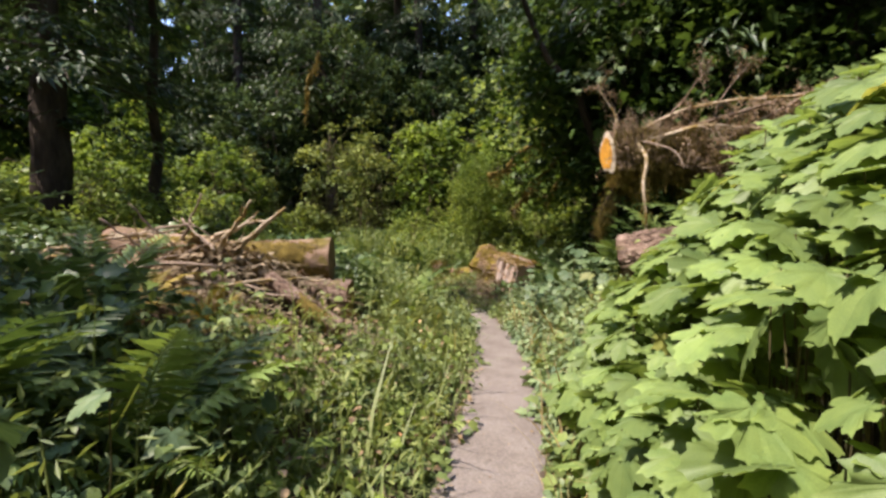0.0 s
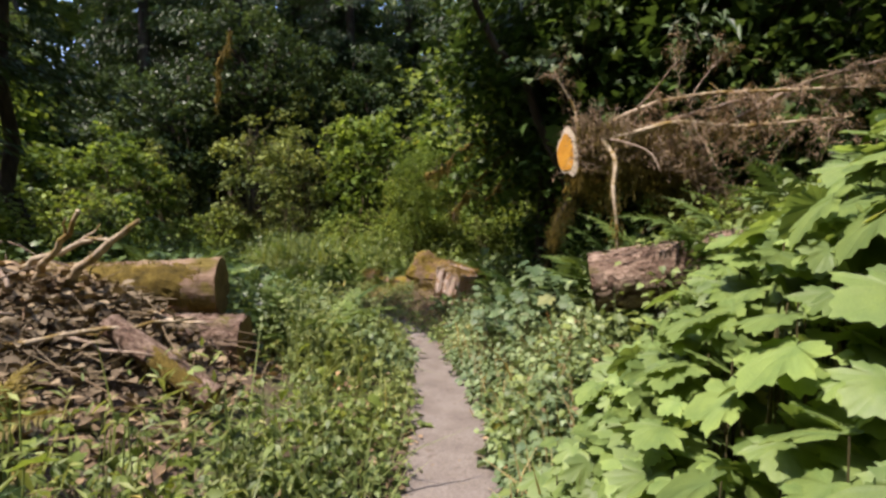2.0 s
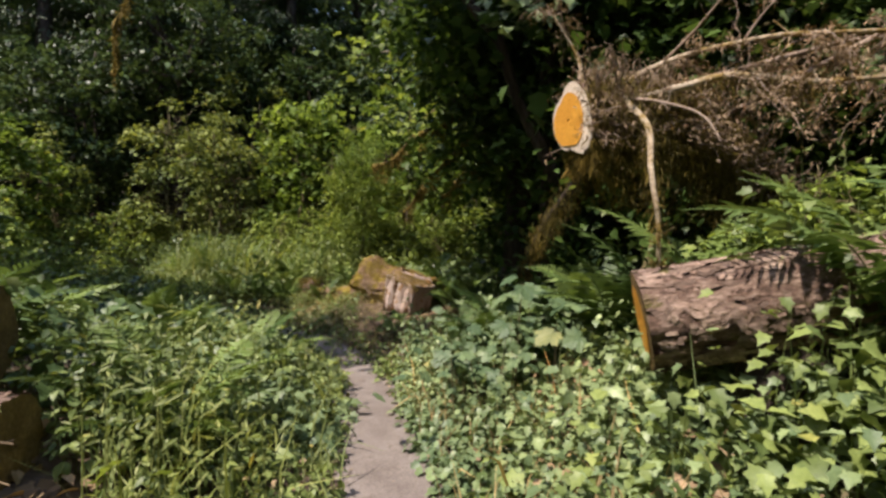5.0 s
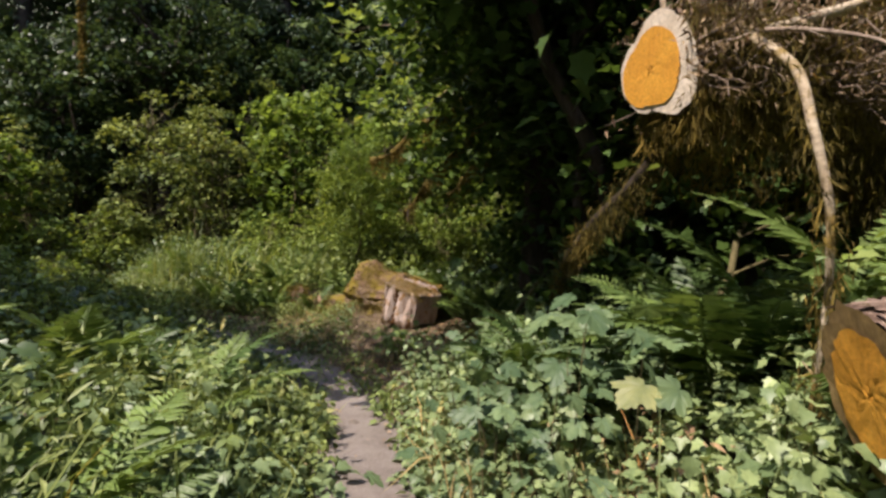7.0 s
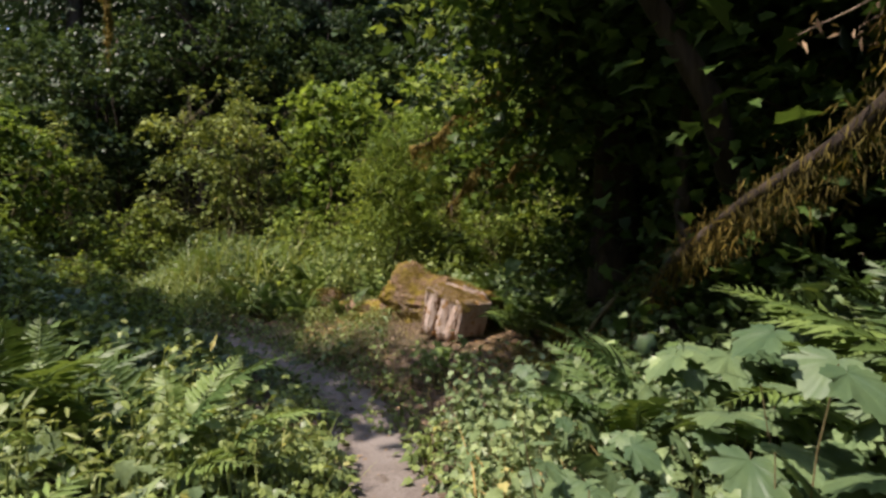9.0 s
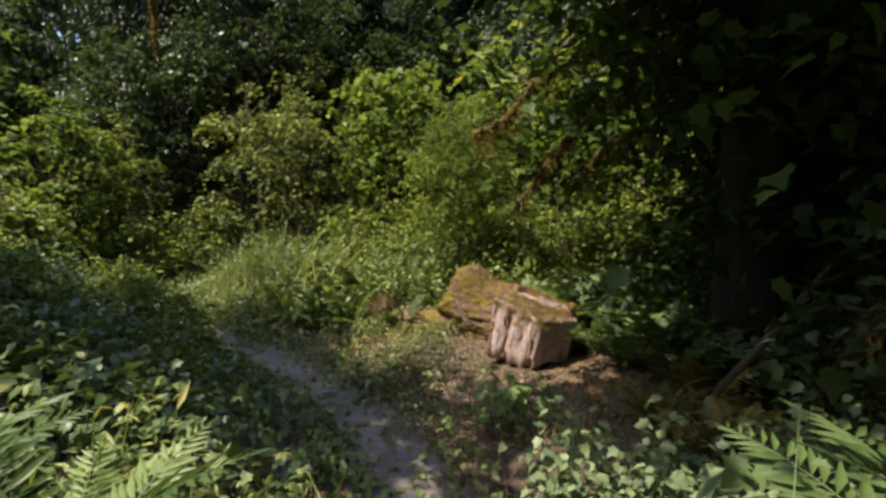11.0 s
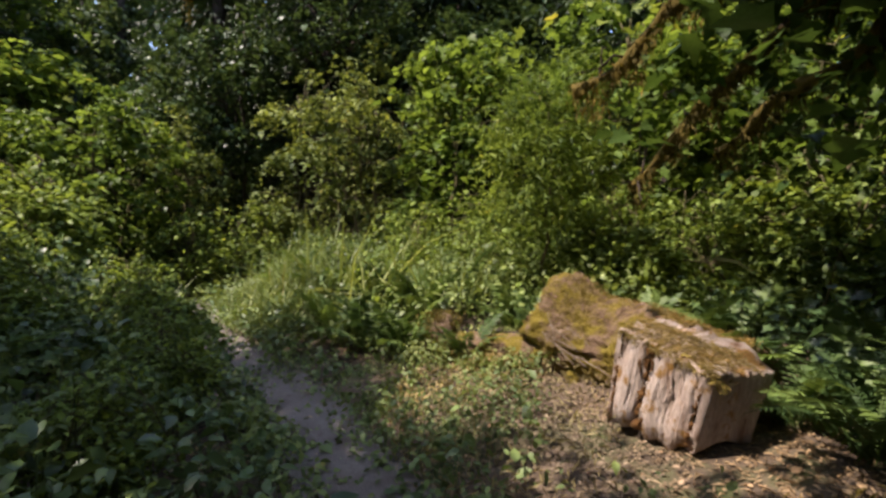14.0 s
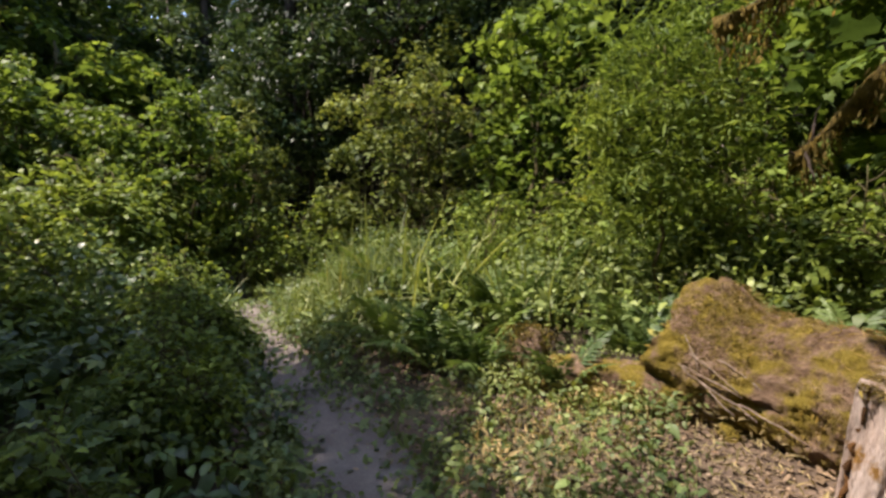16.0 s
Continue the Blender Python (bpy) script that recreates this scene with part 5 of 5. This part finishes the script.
    a0, bow = g.uniform(0, 2 * np.pi, n), lean * np.abs(g.normal(0, 1, n))
    s = Shape().leaves(STALK, foot, a0, np.pi / 2 - 0.6 * bow, g.normal(0, 0.2, n), h * 1.02)
    j = np.tile(np.arange(leaves), n)
    w = np.repeat(np.arange(n), leaves)
    t = np.clip((j + 0.9 + g.normal(0, 0.3, len(j))) / leaves, 0.12, 1.0)
    away = np.stack([-np.sin(a0[w]), np.cos(a0[w]), 0 * t], 1)
    yaw = a0[w] + j * 2.4 + g.normal(0, 0.35, len(j))
    stalk = size * (1.3 - 0.8 * t) * g.uniform(0.7, 1.3, len(j))
    place = foot[w] + away * (bow[w] * h[w] * t ** 1.6)[:, None] + np.stack([-np.sin(yaw) * stalk, np.cos(yaw) * stalk, h[w] * t * (1 - 0.2 * bow[w]) + 0.3 * stalk], 1)
    big = size * (1.15 - 0.45 * t) * g.lognormal(0, 0.2, len(j))
    tilt, roll = g.normal(-0.3, 0.4, len(j)), g.normal(0, 0.4, len(j))
    s.leaves(blade, place, yaw, tilt, roll, big)
    if three:
        for side in (-1, 1):
            s.leaves(blade, place, yaw + side * 1.15 + g.normal(0, 0.12, len(j)), tilt - 0.1, roll + side * 0.15, big * 0.82)
    return single(name, s, mat, label, "undergrowth", kind="stuff")


def off_pile(x, y):
    return ((x + 2.55) / 1.7) ** 2 + ((y - 8.95) / 1.65) ** 2 > 1


def off_block(x, y):
    return ((x - 0.3) / 0.95) ** 2 + ((y - 17.5) / 1.5) ** 2 > 1 + 0.55 * waves(x * 3.1, y * 3.1, 77) + 0.12 * np.sin(x * 41 + y * 57)


U = undergrowth
U("shaded_herbs", "darker leafy plants on the bank", M_HERB_SHADE, LOBED_SMALL, 0.10, -7.5, -1.5, 3.0, 14.5, 16000, 0.5, 0.75, 3, 1.0, keep=off_pile)
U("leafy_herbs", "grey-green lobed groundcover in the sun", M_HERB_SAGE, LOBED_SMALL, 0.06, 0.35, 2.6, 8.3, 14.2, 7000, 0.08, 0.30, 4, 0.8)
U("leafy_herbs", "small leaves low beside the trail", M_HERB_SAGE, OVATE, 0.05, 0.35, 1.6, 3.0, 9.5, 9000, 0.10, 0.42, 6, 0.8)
U("shaded_herbs", "leafy plants coloured dark for the shade of trees", M_HERB_SHADE, OVATE, 0.085, -8.5, -0.4, 13.6, 18.5, 7000, 0.25, 0.85, 8, 1.6, keep=lambda x, y: trail_gap(x, y) < 0)
P = plants
over_log = lambda x, y: (x - 1.55) * 0.35 + (y - 10.08) * 0.93
P("leafy_herbs", "knee-high green herbs with leaves in threes along the trail", M_HERB, OVATE, 0.076, -2.0, 0.3, 3.2, 13.9, 1500, 0.30, 0.68, 1, 0.8, 0.31, off_pile, 8, True)
P("leafy_herbs", "lobed green groundcover beside the trail", M_HERB, LOBED_SMALL, 0.085, -2.2, 0.2, 3.2, 13.9, 900, 0.14, 0.55, 2, 1.0, 0.30, off_pile, 8)
P("leafy_herbs", "broad lobed plants low on the bank", M_BRIGHT, LOBED_SMALL, 0.12, -2.4, -0.3, 5.6, 9.6, 240, 0.2, 0.55, 52, 1.0, 0.35, off_pile, 7)
P("leafy_herbs", "broad grey-green lobed plants at the trail edge", M_HERB_SAGE, LOBED_SMALL, 0.12, -1.7, -0.1, 11.0, 13.6, 300, 0.25, 0.58, 53, 0.8, 0.33, None, 8)
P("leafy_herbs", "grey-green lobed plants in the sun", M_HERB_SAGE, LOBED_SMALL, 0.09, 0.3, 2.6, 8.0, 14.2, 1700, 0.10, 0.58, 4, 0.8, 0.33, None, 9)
P("leafy_herbs", "bright lobed plants over the bank", M_HERB, LOBED_SMALL, 0.105, 0.7, 3.4, 7.2, 10.2, 620, 0.22, 0.60, 5, 1.2, 0.33, lambda x, y: (over_log(x, y) < -0.2) | (x < 1.45), 8)
P("leafy_herbs", "tall leafy plants high on the bank", M_HERB, LOBED_SMALL, 0.11, 2.2, 7.0, 3.0, 12.5, 1300, 0.7, 1.0, 7, 1.0, 0.33, lambda x, y: over_log(x, y) > 0.25, 9)
P("leafy_herbs", "leafy plants filling the bank", M_HERB, LOBED_SMALL, 0.11, 2.4, 7.0, 2.5, 8.6, 700, 0.9, 1.1, 27, 1.0)
P("leafy_herbs", "leafy plants around the end of the felled log", M_HERB, LOBED_SMALL, 0.10, 2.35, 3.7, 8.5, 10.1, 300, 0.7, 0.95, 28, 1.0)
P("leafy_herbs", "leafy plants leaning over the felled log", M_HERB, LOBED_SMALL, 0.10, 2.0, 3.3, 8.3, 9.75, 300, 0.42, 0.60, 33, 1.0, 0.33, lambda x, y: (over_log(x, y) < -0.26) | (x > 2.45))
P("leafy_herbs", "mixed green plants in dappled shade", M_HERB, OVATE, 0.085, -8.5, -0.4, 13.6, 18.5, 1300, 0.2, 1.0, 30, 1.6, 0.40, lambda x, y: trail_gap(x, y) < 0, 8, True)
P("leafy_herbs", "bright lobed plants beyond the trail bend", M_BRIGHT, LOBED_SMALL, 0.10, -6.5, 4.5, 19.6, 23.5, 1000, 0.5, 1.3, 12, 1.8, 0.4, off_block, 9)
U("leafy_herbs", "feathery stalks among the herbs", M_GRASS, SLIM, 0.065, -1.6, 0.1, 3.5, 13.5, 9000, 0.3, 0.75, 31, 0.9, keep=off_pile, droop=-0.4, wild=0.5)
U("shaded_herbs", "low plants at the bend of the trail", M_HERB, OVATE, 0.06, -3.6, 0.6, 14.3, 19.6, 4200, 0.08, 0.30, 9, 0.8, keep=lambda x, y: (trail_gap(x, y) > 0) & off_block(x, y))
U("leafy_herbs", "sunlit small herbs before the rotten log", M_GRASS, OVATE, 0.042, -2.3, -0.1, 16.6, 19.0, 5000, 0.06, 0.34, 10, 0.9, keep=off_block)
U("leafy_herbs", "lush green plants beyond the trail bend", M_HERB, LEAF4, 0.085, -7.5, 4.5, 18.9, 23.5, 14000, 0.35, 1.15, 11, 1.8, keep=off_block)
U("shaded_herbs", "plants coloured dark for the shade under the conifers", M_HERB_SHADE, LOBED_SMALL, 0.11, 0.9, 7.0, 12.6, 19.5, 9000, 0.3, 0.85, 13, 1.2, keep=lambda x, y: off_block(x, y) & ((x > 1.9) | (y > 17.2) | (y < 13.6)))
U("shaded_herbs", "thicket coloured dark for shade beside the far trail", M_HERB_SHADE, OVATE, 0.10, -16, -4.0, 17.5, 27, 22000, 0.4, 1.3, 14, 2.0)
U("grass", "green grass along the trail edge", M_GRASS, BLADE, 0.42, -1.3, 0.2, 3.2, 13.8, 1500, 0.02, 0.22, 15, 0.8, stems=0, droop=-1.15, wild=0.3, keep=off_pile)
U("grass", "long arching grass beyond the bend", M_GRASS, BLADE, 0.85, -6.5, -1.5, 19.6, 22.4, 700, 0.1, 0.7, 16, 1.5, stems=0, droop=-1.0, wild=0.35)
U("grass", "bright grass where the trail disappears", M_GRASS, BLADE, 0.6, -6.6, -4.2, 19.0, 21.4, 1000, 0.1, 0.8, 17, 0.8, stems=0, droop=-1.0, wild=0.35)
U("dry_grass", "straw-coloured dry grass tufts at the bend", M_STRAW, BLADE, 0.24, -1.0, 1.3, 14.0, 15.7, 500, 0.01, 0.06, 18, 0.5, stems=0, droop=-1.0, wild=0.5)
U("dry_grass", "dry grass stalks beside the trail", M_STRAW, BLADE, 0.35, 0.4, 1.5, 6.5, 13.5, 1400, 0.04, 0.2, 19, 0.5, stems=0, droop=-1.1, wild=0.35)
U("leaf_litter", "brown dead leaves on the ground", M_LITTER, OVATE, 0.042, -3.5, 2.0, 13.5, 19.5, 6500, 0.01, 0.03, 20, 0.5, edge=0.22, stems=0, droop=0, wild=0.25)
U("leaf_litter", "brown dead leaves and stalks beside the trail", M_LITTER, OVATE, 0.05, -0.6, 1.7, 5.5, 13.5, 1800, 0.05, 0.40, 21, 0.7, edge=0.28, stems=0, droop=0, wild=0.4)

U("leafy_herbs", "low plants creeping over the trail edge", M_HERB, OVATE, 0.06, -4.2, 0.1, 14.1, 18.9, 11000, 0.05, 0.36, 41, 0.45, edge=0.13, keep=lambda x, y: np.abs(trail_gap(x, y)) < 0.62)
# Dead leaves whose brown also stands in for shade on the far trail.
U("leaf_litter", "brown dead leaves on the trail, also darkening its shaded stretch", M_LITTER, OVATE, 0.036, -4.4, 0.6, 13.4, 19.0, 5200, 0.012, 0.012, 42, 0.5, edge=-0.3, stems=0, droop=0, wild=0.2, keep=lambda x, y: np.abs(trail_gap(x, y)) < 0.5)
U("leaf_litter", "dead leaves and dirt crumbs on the trail", M_LITTER, OVATE, 0.024, -0.5, 0.8, 3.5, 13.4, 900, 0.012, 0.012, 43, 0.5, edge=-0.3, stems=0, droop=0, wild=0.2, keep=lambda x, y: np.abs(trail_gap(x, y)) < 0.4)
U("moss_tufts", "golden moss and dry needles over the earth bank", M_MOSSHANG, SLIM, 0.05, 0.8, 2.4, 13.9, 16.3, 9000, 0.01, 0.05, 61, 0.5, stems=0, droop=0.1, wild=0.5)
U("dry_grass", "withered stalks and leaves among the sunlit herbs", M_STRAW, SLIM, 0.06, -2.0, 0.0, 16.0, 18.6, 3200, 0.03, 0.26, 62, 0.6, stems=0, droop=-0.2, wild=0.7, keep=lambda x, y: trail_gap(x, y) > 0)
U("needle_litter", "brown needles and crumbs on the bare earth", M_LITTER, SLIM, 0.055, -1.3, 1.8, 15.1, 17.8, 9000, 0.01, 0.02, 63, 0.5, stems=0, droop=0, wild=0.2, keep=lambda x, y: trail_gap(x, y) > 0)
U("wood_chips", "pale wood chips and crumbled bark around the split block", M_CHIP, OVATE, 0.03, -1.0, 0.45, 16.3, 18.5, 2200, 0.01, 0.05, 29, 0.5, stems=0, droop=0, wild=0.3)
U("shaded_herbs", "plants closing over the far trail", M_HERB, OVATE, 0.08, -9.5, -3.6, 18.0, 22.5, 6000, 0.35, 0.6, 22, 0.8, edge=0.10)

U("shaded_herbs", "forest floor plants all around", M_HERB_SHADE, LEAF4, 0.15, -22, 16, -8, 34, 52000, 0.3, 0.6, 32, 1.0,
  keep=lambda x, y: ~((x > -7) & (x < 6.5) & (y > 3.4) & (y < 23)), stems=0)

# ---------------------------------------------------------------- large-leaved shrubs


def leaf_data(kind, name, mat):
    return mesh_from(name, kind[0], kind[1], mat)


BIG = leaf_data(LOBED_WIDE, "leaf", M_BIGLEAF)
BROAD = leaf_data(LOBED_WIDE, "leaf", M_BROAD)


def big_shrub(x, y, label, spots, seed, blade=None):
    """Canes that carry large lobed leaves, each leaf on its own stalk."""
    g = np.random.default_rng(seed)
    top = thing("thimbleberry_shrub", (x, y, gz(x, y)), label, "shrub", "large-leaved shrubs")
    canes = Shape()
    for px, py, pz, size in spots:
        p = np.array([px - x, py - y, pz - gz(x, y)])
        foot = np.array([p[0] * 0.8 + g.normal(0, 0.06), p[1] * 0.8 + g.normal(0, 0.06), gz(px, py) - gz(x, y) - 0.05])
        if g.random() < 0.3:
            canes.tube(bend(foot, p, 5, 0.05, 0.01, g), np.linspace(0.005, 0.0025, 5), 4, cap=False)
        m = pose(*p, 0, 0, 165 + g.normal(0, 75)) @ pose(0, 0, 0, g.normal(-28, 16), g.normal(0, 15), 0) @ Matrix.Scale(size, 4)
        part("leaf", blade or BIG, None, top, m=m)
    part("cane_wood", canes, M_STEM, top)["kind"] = "stuff"


def crown_height(x, y):
    """Upper surface of the large-leaved thicket beside the trail."""
    up = np.interp(x, [0.70, 0.85, 1.0, 1.5, 2.2, 3.0], [0.45, 0.85, 1.28, 2.1, 2.45, 2.5])
    return up * np.interp(y, [5.2, 5.8, 7.2, 8.2, 9.0], [0.85, 1.0, 0.95, 0.68, 0.42]) + 0.10 * waves(x * 3, y * 3, 9)


gl = np.random.default_rng(77)
cells = {}
for k in range(1900):
    px, py = gl.uniform(0.72, 2.6), gl.uniform(5.45, 8.3)
    hz = float(crown_height(px, py))
    pz = max(gz(px, py) + 0.12, hz - gl.exponential(0.16))
    cells.setdefault((int((px - 0.7) / 0.95), int((py - 5.4) / 1.15)), []).append((px, py, pz, gl.uniform(0.09, 0.225)))
for (ci, cj), spots in sorted(cells.items()):
    big_shrub(0.7 + 0.95 * (ci + 0.5), 5.4 + 1.15 * (cj + 0.5), "thicket of large light-green lobed leaves on thin canes", spots, 300 + ci * 10 + cj)
spots = [(gl.normal(1.05, 0.28), gl.normal(11.9, 0.45), gl.uniform(0.35, 0.85), gl.uniform(0.09, 0.14)) for _ in range(170)]
spots += [(gl.normal(1.72, 0.26), gl.normal(12.0, 0.26), gl.uniform(0.62, 1.08), gl.uniform(0.15, 0.25)) for _ in range(72)]
spots += [(gl.normal(1.5, 0.16), gl.normal(11.4, 0.2), gl.uniform(0.85, 1.3), gl.uniform(0.15, 0.22)) for _ in range(18)]
big_shrub(1.2, 11.45, "clump of broad lobed leaves below the fallen tree", spots, 350, BROAD)
spots = [(gl.normal(0.15, 0.16), gl.normal(15.3, 0.14), gl.uniform(0.05, 0.35), gl.uniform(0.08, 0.13)) for _ in range(46)]
big_shrub(0.15, 15.3, "low clump of pale sunlit leaves at the trail edge", spots, 351)
spots = [(gl.normal(-1.25, 0.3), gl.normal(6.3, 0.35), gl.uniform(0.4, 0.8), gl.uniform(0.09, 0.15)) for _ in range(60)]
big_shrub(-1.25, 6.3, "lobed leaves low on the bank", spots, 352, BROAD)

# The darker blade puts the shade on this clump into its leaf colour.
spots = [(gl.normal(-0.82, 0.13), gl.normal(5.45, 0.14), gl.uniform(0.78, 1.12), gl.uniform(0.11, 0.19)) for _ in range(11)]
big_shrub(-0.85, 5.45, "lobed leaves close beside the trail, in a darker green for shade", spots, 353, BROAD)

# ---------------------------------------------------------------- leafy sprays and ground details


def leafy_branch(label, pts, r, seed, count, size, mat, spread=0.16):
    """A hanging branch end that carries broad leaves."""
    g = np.random.default_rng(seed)
    p = dense(np.array(pts), 0.08)
    top = thing("maple_branch", tuple(p[0]), label, "branch", "hanging maple branches")
    p = p - p[0]
    s = Shape().tube(p, np.linspace(r, 0.005, len(p)), 7)
    for k in range(7):
        i = g.integers(len(p) // 2, len(p))
        s.tube(bend(p[i], p[i] + g.normal(0, 0.22, 3), 5), np.linspace(0.007, 0.003, 5), 4)
    part("limb", s, M_TWIG, top, smooth=True)
    i = g.integers(int(len(p) * 0.6), len(p), count)
    q = p[i] + g.normal(0, 1, (count, 3)) * np.array([spread * 1.5, spread, spread * 0.7])
    f = Shape().leaves(LOBED, q, np.pi + g.normal(0, 1.0, count), g.normal(-0.45, 0.3, count), g.normal(0, 0.3, count), size * g.uniform(0.8, 1.3, count))
    part("foliage", f, mat, top)["kind"] = "stuff"


# Added branches above the view that block the sun over trail and bend.
leafy_branch("unseen maple branch added to shade the bend", [(0.2, 13.4, 7.8), (-1.1, 13.6, 7.5), (-2.2, 13.85, 7.1)], 0.05, 9, 520, 0.19, M_MAPLE_SHADE, 0.38)
leafy_branch("unseen maple branch added to shade the trail", [(-6.9, 14.5, 9.0), (-5.6, 14.4, 8.2), (-4.5, 14.25, 7.6)], 0.05, 10, 420, 0.18, M_MAPLE_SHADE, 0.36)
leafy_branch("unseen maple branch added to shade the bend", [(-1.6, 13.7, 7.3), (-2.5, 13.9, 7.2), (-3.15, 14.05, 7.1)], 0.03, 12, 200, 0.17, M_MAPLE_SHADE, 0.25)
leafy_branch("unseen maple branch added to shade the trail", [(-6.8, 14.2, 9.4), (-6.0, 13.9, 8.4), (-5.3, 13.7, 7.6)], 0.06, 8, 300, 0.19, M_MAPLE_SHADE, 0.25)
leafy_branch("unseen maple branch added to shade the trail", [(-6.8, 13.6, 9.6), (-5.4, 13.0, 8.6), (-4.2, 12.75, 7.6)], 0.06, 7, 620, 0.19, M_MAPLE_SHADE, 0.46)
# Sunlight on the next five maple branches is put in by lighter leaf colours.
leafy_branch("maple branch with leaves coloured pale as if sunlit", [(3.0, 14.2, 5.2), (2.2, 13.4, 4.6), (1.7, 12.8, 4.1), (1.5, 12.6, 3.82)], 0.03, 1, 70, 0.16, M_HERB_SAGE, 0.15)
leafy_branch("maple branch with leaves coloured pale as if sunlit", [(3.2, 14.2, 5.6), (2.7, 13.2, 5.0), (2.2, 12.7, 4.55)], 0.03, 2, 50, 0.16, M_HERB_SAGE, 0.18)
leafy_branch("maple branch with green hanging leaves", [(2.4, 17.2, 6.0), (0.6, 17.0, 5.2), (-0.4, 16.6, 4.9)], 0.035, 3, 130, 0.17, M_BRIGHT, 0.4)
leafy_branch("maple branch with leaves coloured bright as if in the sun", [(2.4, 18.2, 6.6), (1.2, 18.0, 6.0), (0.2, 17.9, 5.5)], 0.035, 5, 200, 0.17, M_VINE, 0.55)
leafy_branch("maple branch with leaves coloured bright as if in the sun", [(2.4, 18.6, 5.4), (1.2, 19.0, 4.6), (0.6, 19.4, 4.2)], 0.035, 6, 200, 0.16, M_BRIGHT, 0.45)
leafy_branch("maple branch with green hanging leaves", [(2.4, 17.2, 4.6), (1.9, 16.2, 3.7), (1.5, 15.8, 3.2)], 0.03, 4, 60, 0.17, M_MAPLE_SHADE, 0.25)
